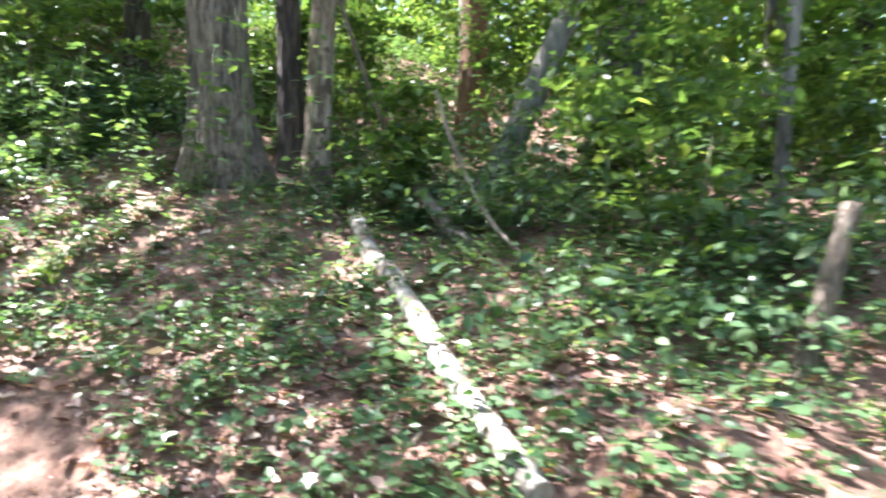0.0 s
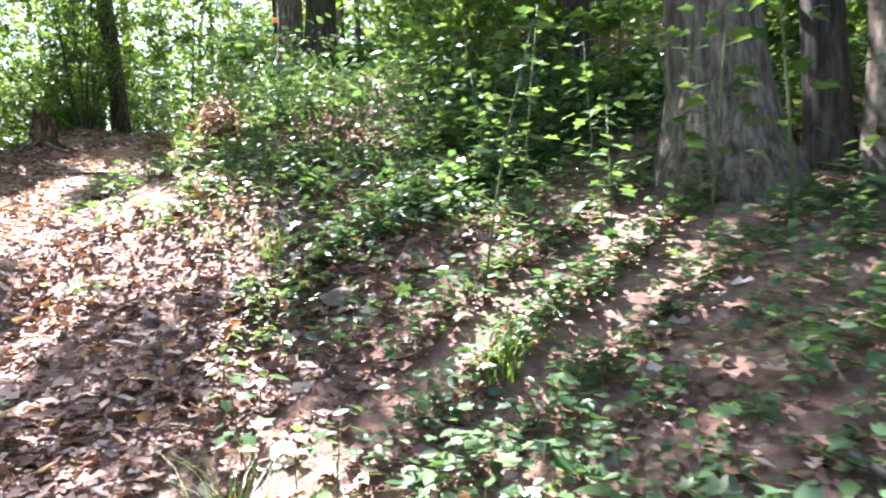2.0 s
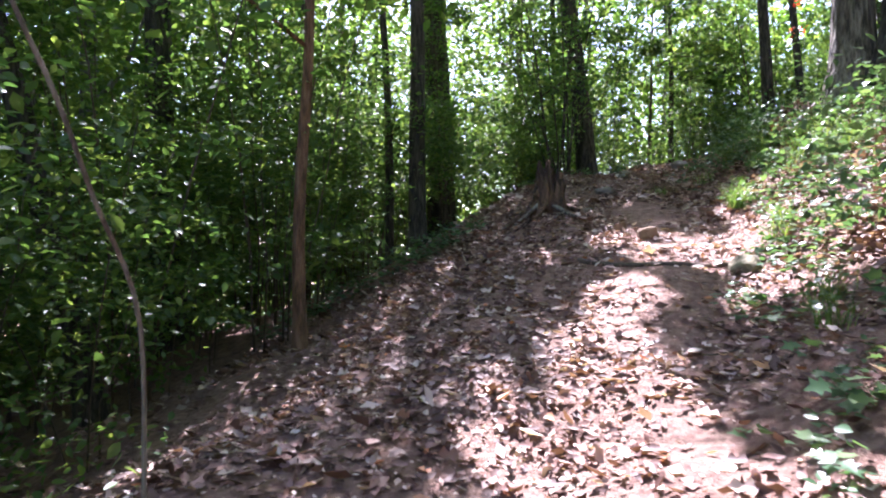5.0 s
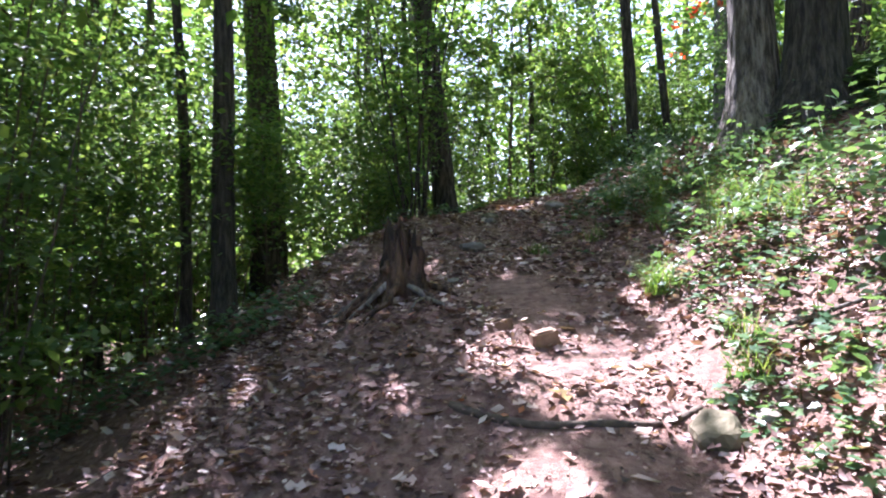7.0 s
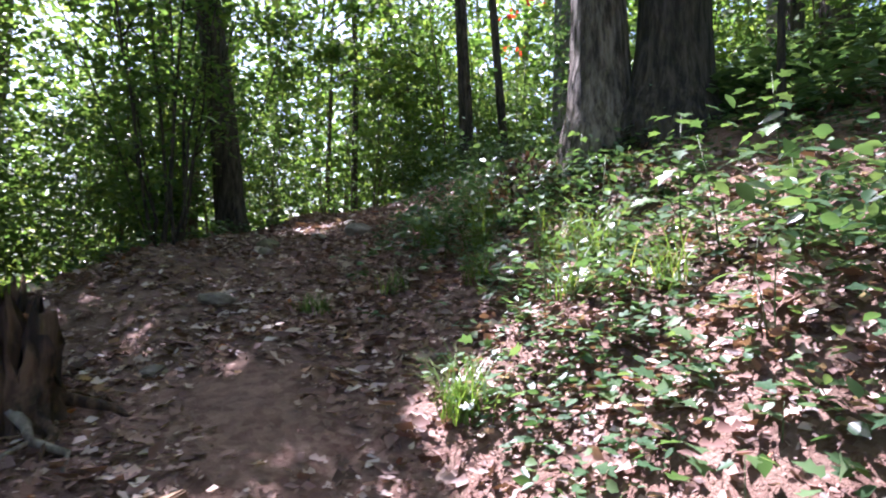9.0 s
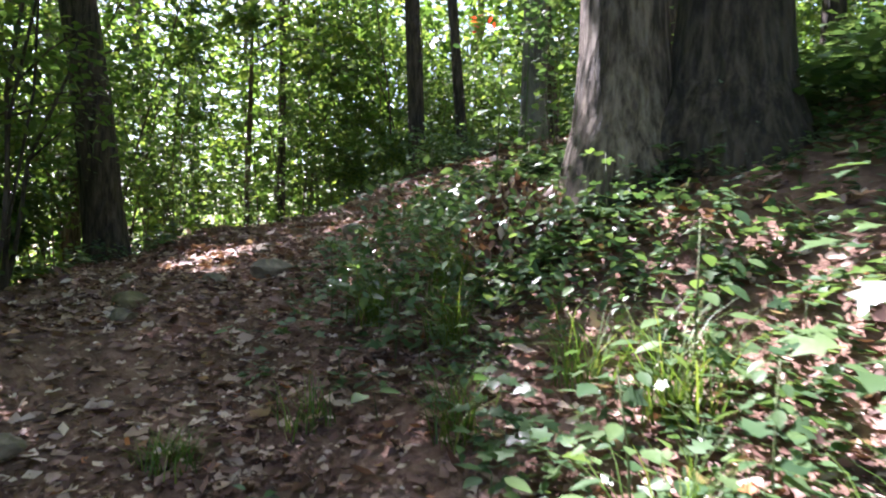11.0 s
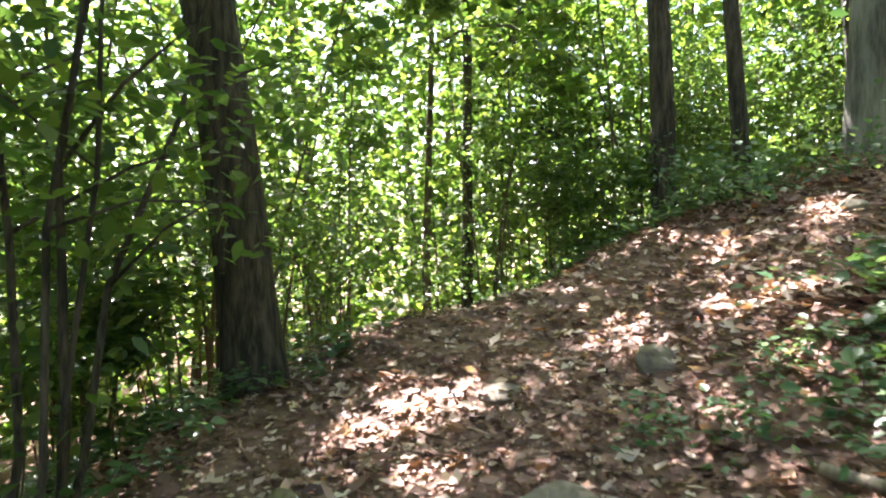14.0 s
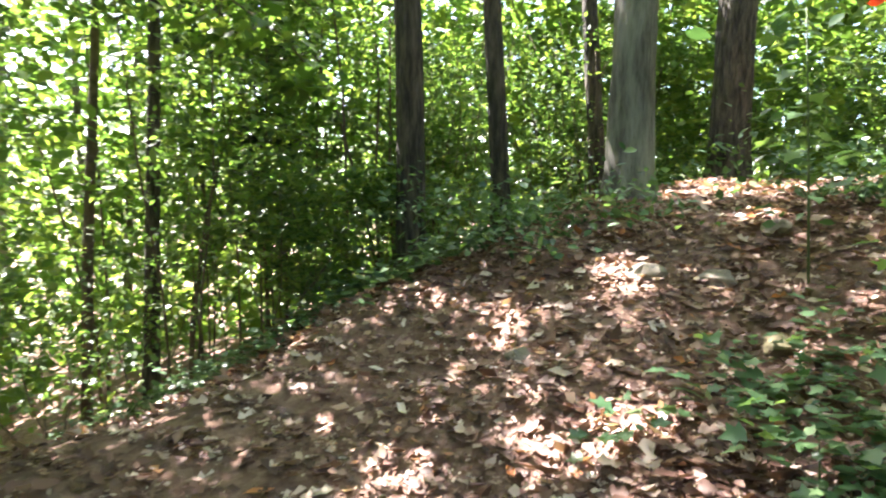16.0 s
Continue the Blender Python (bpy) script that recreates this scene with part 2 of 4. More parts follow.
TWIG = rough_material("brown_twig", [(0.3, (0.05, 0.035, 0.024)), (0.7, (0.14, 0.10, 0.07))], 20.0)
STEM = rough_material("green_stem", [(0.3, (0.06, 0.10, 0.03)), (0.7, (0.12, 0.14, 0.05))], 20.0, 0.6)

# ---- mesh helpers ----
def tri_mesh(name, verts, tris, mat):
    me = bpy.data.meshes.new(name)
    me.vertices.add(len(verts))
    me.vertices.foreach_set("co", np.ascontiguousarray(verts, np.float32).ravel())
    me.loops.add(3 * len(tris))
    me.loops.foreach_set("vertex_index", np.ascontiguousarray(tris, np.int32).ravel())
    me.polygons.add(len(tris))
    me.polygons.foreach_set("loop_start", np.arange(0, 3 * len(tris), 3, dtype=np.int32))
    me.update(calc_edges=True)
    me.materials.append(mat)
    return me


def leaf_form(half, fold=0.05):
    """A leaf from half its outline (across, along): vertices and triangles, folded along the midrib."""
    rim = [(0.0, 0.0), *half, (0.0, 1.0)]
    verts, tris = [(0, 0.45, 0), (0, 0, 0), (0, 1, -0.08)], []
    for side in (1, -1):
        start = len(verts)
        verts += [(side * a, b, fold * abs(a) / 0.3 - 0.08 * b * b) for a, b in half]
        ring = [1, *range(start, start + len(half)), 2]
        for i, j in zip(ring[:-1], ring[1:]):
            tris.append((0, i, j) if side > 0 else (0, j, i))
    return np.array(verts, float), np.array(tris)


KITE = np.array([(0, 0, 0), (-0.3, 0.45, 0.06), (0, 1, -0.05), (0.3, 0.45, 0.06)], float), np.array([(0, 2, 1), (0, 3, 2)])
PLAIN = np.array([(0, 0, 0), (-0.25, 0.28, 0.05), (-0.26, 0.58, 0.03), (0, 1, -0.09), (0.26, 0.58, 0.03), (0.25, 0.28, 0.05)], float), np.array([(0, 3, 2), (0, 2, 1), (0, 4, 3), (0, 5, 4)])
OVATE = leaf_form([(0.24, 0.22), (0.29, 0.5), (0.15, 0.8)])
LOBED = leaf_form([(0.42, 0.12), (0.24, 0.3), (0.48, 0.55), (0.2, 0.62)])
NARROW = leaf_form([(0.13, 0.3), (0.11, 0.65)])
CURLED = np.array([(0, 0, 0.03), (-0.27, 0.3, 0.2), (0.2, 0.62, 0.1), (-0.06, 1, 0.2), (0, 0.5, 0.0)], float), np.array([(0, 4, 1), (0, 2, 4), (1, 4, 3), (4, 2, 3)])
LOBED_DRY = np.array([(0, 0, 0.0), (-0.33, 0.34, 0.14), (-0.1, 0.5, 0.02), (-0.24, 0.82, 0.12), (0.02, 1, 0.06), (0.26, 0.72, 0.16), (0.1, 0.46, 0.01), (0.3, 0.2, 0.1)], float), np.array([(0, 2, 1), (2, 4, 3), (2, 6, 4), (0, 6, 2), (4, 6, 5), (0, 7, 6)])
CRUMB = np.array([(0, 0, 0), (-0.3, 0.5, 0.12), (0.1, 1, 0.05), (0.28, 0.4, 0.0)], float), np.array([(0, 2, 1), (0, 3, 2)])


def unit(v):
    return v / np.maximum(np.linalg.norm(v, axis=-1, keepdims=True), 1e-9)


def leaf_cloud(name, form, at, along, normal, size, mat):
    """One mesh of many leaves: places, directions, facings and lengths, row by row."""
    along = unit(along)
    across = unit(np.cross(along, normal))
    facing = np.cross(across, along)
    tv, tt = form
    v = at[:, None] + size[:, None, None] * (tv[None, :, :1] * across[:, None] + tv[None, :, 1:2] * along[:, None] + tv[None, :, 2:] * facing[:, None])
    t = tt[None] + len(tv) * np.arange(len(at))[:, None, None]
    return tri_mesh(name, v.reshape(-1, 3), t.reshape(-1, 3), mat)


def tube(points, radii, sides=10, rng=None, rough=0.0, flare=0):
    """A bmesh tube through points; flare: number of root ridges at its foot."""
    bm = bmesh.new()
    pts = [Vector(p) for p in points]
    rings, phase = [], (rng.uniform(0, 6.28) if rng else 0)
    side = Vector((1, 0, 0))
    for i, (p, r) in enumerate(zip(pts, radii)):
        axis = (pts[min(i + 1, len(pts) - 1)] - pts[max(i - 1, 0)]).normalized()
        side = (side - axis * side.dot(axis))
        side = side.normalized() if side.length > 0.05 else axis.orthogonal().normalized()
        up = axis.cross(side)
        ring = []
        for k in range(sides):
            a = 2 * math.pi * k / sides
            rr = r * (1 + (rng.uniform(-rough, rough) if rng else 0))
            if flare and i < 4:
                rr *= 1 + (0.3, 0.14, 0.06, 0.02)[i] * max(0, math.sin(flare * a + phase)) * 1.6
            ring.append(bm.verts.new(p + (side * math.cos(a) + up * math.sin(a)) * rr))
        rings.append(ring)
    for a, b in zip(rings[:-1], rings[1:]):
        for k in range(sides):
            bm.faces.new((a[k], a[(k + 1) % sides], b[(k + 1) % sides], b[k])).smooth = True
    bm.faces.new(list(reversed(rings[0])))
    bm.faces.new(rings[-1])
    return bm


def part(name, bm, mat, parent=None, label=""):
    """Links a bmesh or a mesh as one object under a thing or a part."""
    if isinstance(bm, bmesh.types.BMesh):
        me = bpy.data.meshes.new(name)
        bm.to_mesh(me)
        bm.free()
        me.materials.append(mat)
    else:
        me = bm
    ob = new(name, me)
    if parent:
        ob.parent = parent
    return tagged(ob, label)


def thing(name, x, y, z, label, category, group="", kind=""):
    ob = new(name)
    ob.empty_display_size = 0.1
    ob.location = (x, y, z)
    return tagged(ob, label, category, group, kind)


# ---- gaps in the leaves above, through which the sun reaches the ground: x, y, half lengths, turn ----
GAPS = [
    (-11.9, 9.3, 0.25, 0.14, 40), (-14.3, 11.85, 0.6, 0.35, 0),
    (-8.76, 6.13, 0.85, 0.55, 33), (-4.7, 4.65, 0.6, 0.35, 100), (-3.95, 4.7, 0.4, 0.3, 150), (-5.45, 2.5, 0.2, 0.12, 60), (-5.0, 2.9, 0.25, 0.15, 30), (-12.3, 15.4, 1.3, 0.6, 40), (-11.3, 16.6, 0.9, 0.6, 40),
    (-6.5, 4.0, 1.15, 0.62, 150), (-7.2, 4.5, 0.5, 0.45, 140), (-8.0, 5.1, 0.42, 0.35, 150),
    (-6.2, 3.6, 0.4, 0.3, 150), (-5.7, 3.95, 0.55, 0.45, 20), (-4.6, 4.0, 0.45, 0.3, 20), (-4.0, 3.6, 0.35, 0.22, 80), (-3.8, 3.0, 0.25, 0.15, 45),
    (-7.5, 6.4, 0.7, 0.5, 60), (-8.2, 7.0, 0.6, 0.5, 60), (-2.6, 5.6, 0.4, 0.25, 120), (-3.2, 6.8, 0.3, 0.2, 100), (-4.5, 6.6, 0.3, 0.2, 60), (-6.7, 6.6, 0.7, 0.5, 30),
    (-5.2, 4.4, 0.55, 0.35, 30), (-5.4, 3.3, 0.5, 0.3, 100), (-4.6, 3.2, 0.4, 0.3, 20), (-4.4, 4.5, 0.5, 0.35, 150), (-5.9, 2.8, 0.2, 0.12, 60),
    (-8.9, 7.7, 1.0, 0.7, 60), (-9.1, 8.4, 0.9, 0.6, 60), (-8.5, 7.9, 0.5, 0.4, 60), (-9.3, 7.2, 0.4, 0.3, 10), (-6.4, 6.1, 0.5, 0.4, 140),
    (-2.0, 3.7, 0.4, 0.28, 150), (-1.4, 4.0, 0.4, 0.22, 30), (-1.9, 4.9, 0.5, 0.3, 60), (-1.8, 5.9, 0.6, 0.35, 120), (-3.0, 4.2, 0.3, 0.25, 10),
    (0.2, 5.2, 0.35, 0.25, 120), (0.9, 3.8, 0.45, 0.2, 120), (1.25, 3.1, 0.3, 0.2, 120), (-0.3, 4.0, 0.3, 0.2, 40),
    (-14.1, 9.25, 0.35, 0.22, 60), (-13.75, 10.75, 0.3, 0.18, 60),
    (-14.0, 9.6, 0.28, 0.16, 20), (-13.85, 10.8, 0.3, 0.2, 110), (-13.05, 11.1, 0.28, 0.2, 30), (-13.4, 12.3, 0.3, 0.18, 80),
]
gap_rng = np.random.RandomState(11)
for _ in range(70):
    node = CENTRE[gap_rng.randint(10, 118)]
    GAPS.append((node[0] + gap_rng.normal(0, 1.3), node[1] + gap_rng.normal(0, 1.3), gap_rng.uniform(0.08, 0.24), gap_rng.uniform(0.06, 0.15), gap_rng.uniform(0, 180)))
GAP_Z = land(np.array([g[0] for g in GAPS]), np.array([g[1] for g in GAPS]))[0]


def shaded(p, margin=0.0):
    """True where a leaf at p keeps the sun from none of the gaps."""
    keep = np.ones(len(p), bool)
    for (x, y, a, b, turn), z in zip(GAPS, GAP_Z):
        k = (p[:, 2] - z) / SUN_DIR[2]
        u, v = p[:, 0] - SUN_DIR[0] * k - x, p[:, 1] - SUN_DIR[1] * k - y
        c, s = math.cos(radians(turn)), math.sin(radians(turn))
        keep &= ~((((u * c + v * s) / (a + margin)) ** 2 + ((v * c - u * s) / (b + margin)) ** 2 < 1) & (k > 0.35))
    return keep


EYES = np.array([eye for _, eye, _, _ in PATH])
for i in range(len(EYES) - 1):
    EYES = np.vstack([EYES, (EYES[i] + EYES[i + 1]) / 2])


def clear_of_walk(p, radius):
    """True where p is further than radius from the walker's line."""
    return np.min(np.linalg.norm(p[:, None, :2] - EYES[None, :, :2], axis=2), axis=1) > radius


# ---- ground ----
def build_ground():
    def axis(lo, hi, step):
        core = np.arange(lo, hi + 1e-6, step)
        out = np.cumsum(np.geomspace(step * 1.5, 90, 26))
        return np.concatenate([lo - out[::-1], core, hi + out])
    xs, ys = axis(-22, 6, 0.14), axis(-3, 22, 0.14)
    mx, my = np.meshgrid(xs, ys, indexing="ij")
    z, _ = land_exact(mx.ravel(), my.ravel())
    n, k = mx.shape
    i, j = np.meshgrid(np.arange(n - 1), np.arange(k - 1), indexing="ij")
    a = (i * k + j).ravel()
    tris = np.vstack([np.stack([a, a + k, a + k + 1], 1), np.stack([a, a + k + 1, a + 1], 1)])
    me = tri_mesh("ground", np.stack([mx.ravel(), my.ravel(), z], 1), tris, SOIL)
    me.polygons.foreach_set("use_smooth", np.ones(len(me.polygons), bool))
    return tagged(new("ground", me), "brown bare soil of a sloping forest footpath and bank", "ground", kind="structure")


build_ground()


# ---- trees ----
def leaves_round(rng, centres, spread, count, size, flat=0.55, tilt=0.55):
    """Places, directions, facings and sizes of leaves in clumps."""
    c = centres[rng.randint(len(centres), size=count)]
    p = c + rng.normal(0, 1, (count, 3)) * np.array([spread, spread, spread * flat])
    normal = unit(rng.normal(0, tilt, (count, 3)) + (0, 0, 1.0))
    along = unit(rng.normal(0, 1, (count, 3)) * (1, 1, 0.4) + (0, 0, -0.25))
    return p, along, normal, size * rng.uniform(0.6, 1.3, count)


def build_tree(x, y, width, height, lean, bark, seed, crown_leaves=5000, crown_from=0.45, leaf=0.14, flare=5, sides=16, bend=0.15, name="tree",
               label="tall forest tree with furrowed brown bark and leafy crown", group="forest trees", reach=3.0, sink=0.1):
    rng = random.Random(seed)
    nrng = np.random.RandomState(seed)
    z = ground_z(x, y)
    base = thing(name, x, y, z, label, "tree", group)
    n = 22
    pts, radii = [], []
    wob = [rng.uniform(0, 6.28) for _ in range(2)]
    for i in range(n):
        u = (i / (n - 1)) ** 1.6
        h = -sink + u * (height + sink)
        bx, by = bend * math.sin(2.2 * u * 3 + wob[0]) * u, bend * math.sin(2.6 * u * 3 + wob[1]) * u
        pts.append((lean[0] * h + bx, lean[1] * h + by, h))
        radii.append(width / 2 * (1 - 0.62 * u) * (1 + 0.22 * math.exp(-max(h, 0) / 0.25) + (0.35 * math.exp(-max(h, 0) / 0.35) if width > 0.45 and flare else 0)))
    part("trunk", tube(pts, radii, sides, rng, 0.045, flare), bark, base)
    tops = []
    limbs = 5 if crown_leaves > 2500 else 3
    for k in range(limbs):
        u = crown_from + (1 - crown_from) * (k + 0.3) / limbs * 0.9
        i = min(n - 2, int((u ** (1 / 1.6)) * (n - 1)))
        start = Vector(pts[i])
        a = rng.uniform(0, 6.28)
        out = Vector((math.cos(a), math.sin(a), rng.uniform(0.35, 0.8))) * reach * rng.uniform(0.6, 1.0)
        mid = start + out * 0.5 + Vector((0, 0, -0.15))
        end = start + out + Vector((rng.uniform(-0.4, 0.4), rng.uniform(-0.4, 0.4), 0.3))
        part("limb", tube([start, start.lerp(mid, 0.5), mid, end], [radii[i] * 0.45, radii[i] * 0.36, radii[i] * 0.27, 0.012], 7, rng, 0.05), bark, base)
        tops += [mid, end, mid.lerp(end, 0.5), end + Vector((rng.uniform(-1, 1), rng.uniform(-1, 1), rng.uniform(-0.8, 0.5)))]
    tops.append(Vector(pts[-1]))
    centres = np.array([tuple(t) for t in tops])
    p, along, normal, size = leaves_round(nrng, centres, reach * 0.36, crown_leaves, leaf)
    keep = shaded(p + (x, y, z)) & (p[:, 2] > 1.5)
    if keep.sum() > 10:
        part("crown", leaf_cloud("crown", KITE, p[keep], along[keep], normal[keep], size[keep], GREEN), None, base)
    return base


FURROWED = "tall forest tree with grey-brown furrowed bark"
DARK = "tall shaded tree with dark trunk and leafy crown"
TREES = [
    (-1.75, 7.05, 0.66, 14, (-0.06, -0.02), BARK, FURROWED + " and wide foot"), (-1.22, 7.6, 0.30, 12, (-0.03, 0.0), SHADED_DARK_BARK, DARK),
    (-0.85, 7.3, 0.29, 10, (0.02, 0.0), PALE_BARK, "slender tree with pale bark and dark blotches"), (-3.86, 8.9, 0.36, 12, (0.0, 0.0), SHADED_DARK_BARK, "dark tree on exposed gnarled roots"),
    (-10.49, 10.0, 0.50, 15, (-0.035, 0.0), BARK, FURROWED + ", one of a close pair"), (-10.02, 10.3, 0.60, 15, (0.03, 0.0), SHADED_DARK_BARK, "broad dark tree, one of a close pair"),
    (2.4, 8.4, 0.60, 13, (0.03, 0.0), SHADED_DARK_BARK, DARK), (0.98, 8.2, 0.34, 9, (0.42, 0.05), GREY_BARK, "grey tree leaning far to one side"),
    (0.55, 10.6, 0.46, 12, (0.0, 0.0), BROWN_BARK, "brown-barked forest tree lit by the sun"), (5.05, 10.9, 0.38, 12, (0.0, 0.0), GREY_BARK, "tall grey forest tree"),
    (4.1, 8.0, 0.17, 9, (0.02, 0.0), GREY_BARK, "slim grey forest tree"), (6.5, 11.3, 0.30, 12, (0.0, 0.0), SHADED_DARK_BARK, DARK),
    (-10.1, 3.16, 0.125, 6, (0.0, 0.0), BROWN_BARK, "slim reddish-brown young tree below the path"), (-13.0, 5.0, 0.25, 9.5, (-0.01, -0.02), SHADED_DARK_BARK, DARK),
    (-13.5, 4.7, 0.13, 10, (0.0, -0.02), SHADED_DARK_BARK, "slim dark young tree"), (-16.5, 6.4, 0.60, 14, (0.0, -0.03), SHADED_DARK_BARK, DARK),
    (-14.6, 1.66, 0.48, 13, (0.0, -0.05), SHADED_DARK_BARK, DARK), (-10.9, 1.35, 0.27, 10, (-0.02, -0.22), SHADED_DARK_BARK, "dark tree leaning down the slope"),
    (-7.1, 1.2, 0.16, 6, (-0.10, -0.30), SHADED_DARK_BARK, "dark crooked tree leaning over the slope"), (-15.44, 9.03, 0.40, 9.5, (-0.055, -0.085), SHADED_DARK_BARK, FURROWED + ", leaning at the path's edge"),
    (-15.42, 13.32, 0.26, 11, (-0.02, -0.02), SHADED_DARK_BARK, DARK), (-14.66, 13.47, 0.16, 10, (-0.07, -0.05), SHADED_DARK_BARK, "slim dark leaning tree"),
    (-14.5, 15.6, 0.19, 11, (-0.06, -0.03), SHADED_DARK_BARK, "slim dark leaning tree"), (-13.78, 13.85, 0.36, 14, (-0.01, 0.0), GREY_BARK, "smooth grey tree with spreading roots beside the path"),
    (-13.5, 17.7, 0.52, 14, (0.0, 0.0), SHADED_DARK_BARK, DARK), (-11.6, 16.8, 0.36, 13, (0.0, 0.0), GREY_BARK, "tall grey forest tree"),
    (-9.4, 12.4, 0.30, 12, (0.0, 0.0), BARK, FURROWED), (-10.2, 13.6, 0.22, 12, (0.0, 0.0), SHADED_DARK_BARK, DARK), (-9.05, 10.0, 0.06, 5, (-0.03, 0.02), SHADED_DARK_BARK, "thin dark sapling trunk beside the path"),
    (-18.6, 9.8, 0.18, 10, (0.0, 0.0), SHADED_DARK_BARK, DARK), (-19.5, 4.0, 0.3, 12, (0.0, 0.0), SHADED_DARK_BARK, DARK), (-17.8, 12.6, 0.15, 9, (0.0, 0.0), SHADED_DARK_BARK, DARK),
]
standing = []
for i, (x, y, w, h, lean, bark, label) in enumerate(TREES):
    # leaf counts and reach set by the shade each high crown should cast
    standing.append(build_tree(x, y, w, h, lean, bark, 100 + i, 3600 if i in (0, 3) else 5200 if i in (13, 16, 17) else 1100 if i > 18 else 3400 if w > 0.2 else 1300, label=label, leaf=0.16, reach=3.8 if i in (0, 3, 13, 16, 17) else 3.0, sink=0.4 if w > 0.33 else 0.15))


def build_shade_leaves(first, last, lo, hi, count, seed, low=7.0, high=10.5):
    """Unseen leaves added sunward to shade a stretch of path, split among nearest trees."""
    rng = np.random.RandomState(seed)
    c = CENTRE[rng.randint(first, last, 70)]
    t = ALONG[rng.randint(first, last, 70)]
    d = rng.uniform(lo, hi, 70)
    h = rng.uniform(low, high, 70)
    foot = np.stack([c[:, 0] + t[:, 1] * d, c[:, 1] - t[:, 0] * d, c[:, 2]], 1)
    centres = foot + SUN_DIR * (h / SUN_DIR[2])[:, None]
    p, along, normal, size = leaves_round(rng, centres, 0.42, count, 0.16)
    keep = shaded(p)
    p, along, normal, size = p[keep], along[keep], normal[keep], size[keep]
    owner = np.argmin([np.hypot(p[:, 0] - o.location.x, p[:, 1] - o.location.y) for o in standing if o.location.z > -5], axis=0)
    for k in np.unique(owner):
        o, mine = standing[k], owner == k
        # extra leaves for shade only, besides the crown from build_tree
        part("crown", leaf_cloud("crown", KITE, p[mine] - np.array(o.location), along[mine], normal[mine], size[mine], GREEN), None, o)


build_shade_leaves(58, 86, -1.3, 1.5, 9000, 51)
build_shade_leaves(40, 60, -1.5, 2.5, 6500, 52)
build_shade_leaves(82, 112, -1.7, 1.8, 7500, 53)
build_shade_leaves(14, 36, 1.0, 5.0, 5200, 54)
build_shade_leaves(38, 70, -9.0, -2.6, 12000, 55, 8.0, 11.0)


fill_rng = random.Random(77)
placed = [(t[0], t[1]) for t in TREES]
count = 0
while count < 50:
    # every other tree is added on the sunward side to thicken the shade
    x, y = (fill_rng.uniform(-31, 13), fill_rng.uniform(-11, 33)) if count % 2 else (fill_rng.uniform(-27, -9), fill_rng.uniform(-4, 20))
    d = float(land(np.array([x]), np.array([y]))[1][0])
    if -8.5 < d < 6 or min(math.hypot(x - a, y - b) for a, b in placed) < 2.2:
        continue
    placed.append((x, y))
    count += 1
    build_tree(x, y, fill_rng.uniform(0.14, 0.42), fill_rng.uniform(10, 14), (fill_rng.uniform(-0.05, 0.05), fill_rng.uniform(-0.05, 0.05)),
               fill_rng.choice([BARK, SHADED_DARK_BARK, GREY_BARK]), 500 + count, 900 if x < -14 and y > 6.5 else 2400, 0.35, 0.23, 0, 10, label="forest tree further into the wood")


# ---- understory: many-stemmed shrubs and saplings ----
def build_sapling(x, y, height, spread, leaves, stems, seed, leaf=0.09, low=0.12, thick=1.0, mat=None, name="shrub", label="", group="", form=None, stem_mat=None):
    rng, nrng = random.Random(seed), np.random.RandomState(seed)
    z = ground_z(x, y)
    base = thing(name, x, y, z, label, "shrub", group)
    centres = []
    for k in range(stems):
        a, r = rng.uniform(0, 6.28), rng.uniform(0.03, 0.28) * spread
        h = height * rng.uniform(0.7, 1.0)
        ox, oy = math.cos(a) * spread * rng.uniform(0.3, 1.3), math.sin(a) * spread * rng.uniform(0.3, 1.3)
        pts = [(math.cos(a) * r * (1 - u) + ox * u ** 1.4 + rng.uniform(-0.04, 0.04), math.sin(a) * r * (1 - u) + oy * u ** 1.4 + rng.uniform(-0.04, 0.04), -0.05 + h * u) for u in (0, 0.2, 0.4, 0.6, 0.8, 1.0)]
        r0 = (0.0035 + 0.0017 * h) * thick
        part("stem", tube(pts, [r0 * (1 - 0.13 * i) for i in range(6)], 5), stem_mat or TWIG, base)
        for i in range(11):
            u = low + (1 - low) * rng.random() ** 0.8
            j = min(4, int(u * 5))
            q = Vector(pts[j]).lerp(Vector(pts[j + 1]), u * 5 - j)
            b = rng.uniform(0, 6.28)
            g = spread * 0.5 * rng.random()
            centres.append((q.x + math.cos(b) * g, q.y + math.sin(b) * g, q.z + rng.uniform(-0.1, 0.15)))
    p, along, normal, size = leaves_round(nrng, np.array(centres), 0.24 * max(0.6, spread), leaves, leaf, 0.26 if height > 1.2 else 0.5, 0.42)
    keep = shaded(p + (x, y, z)) & (p[:, 2] > 0.1) & clear_of_walk(p + (x, y, z), 1.3 if height > 1.2 else 0.7)
    if keep.sum() > 5:
        part("foliage", leaf_cloud("foliage", form or PLAIN, p[keep], along[keep], normal[keep], size[keep], mat or THICKET), None, base)
    return base


sap_rng = random.Random(31)
made, spots = 0, []
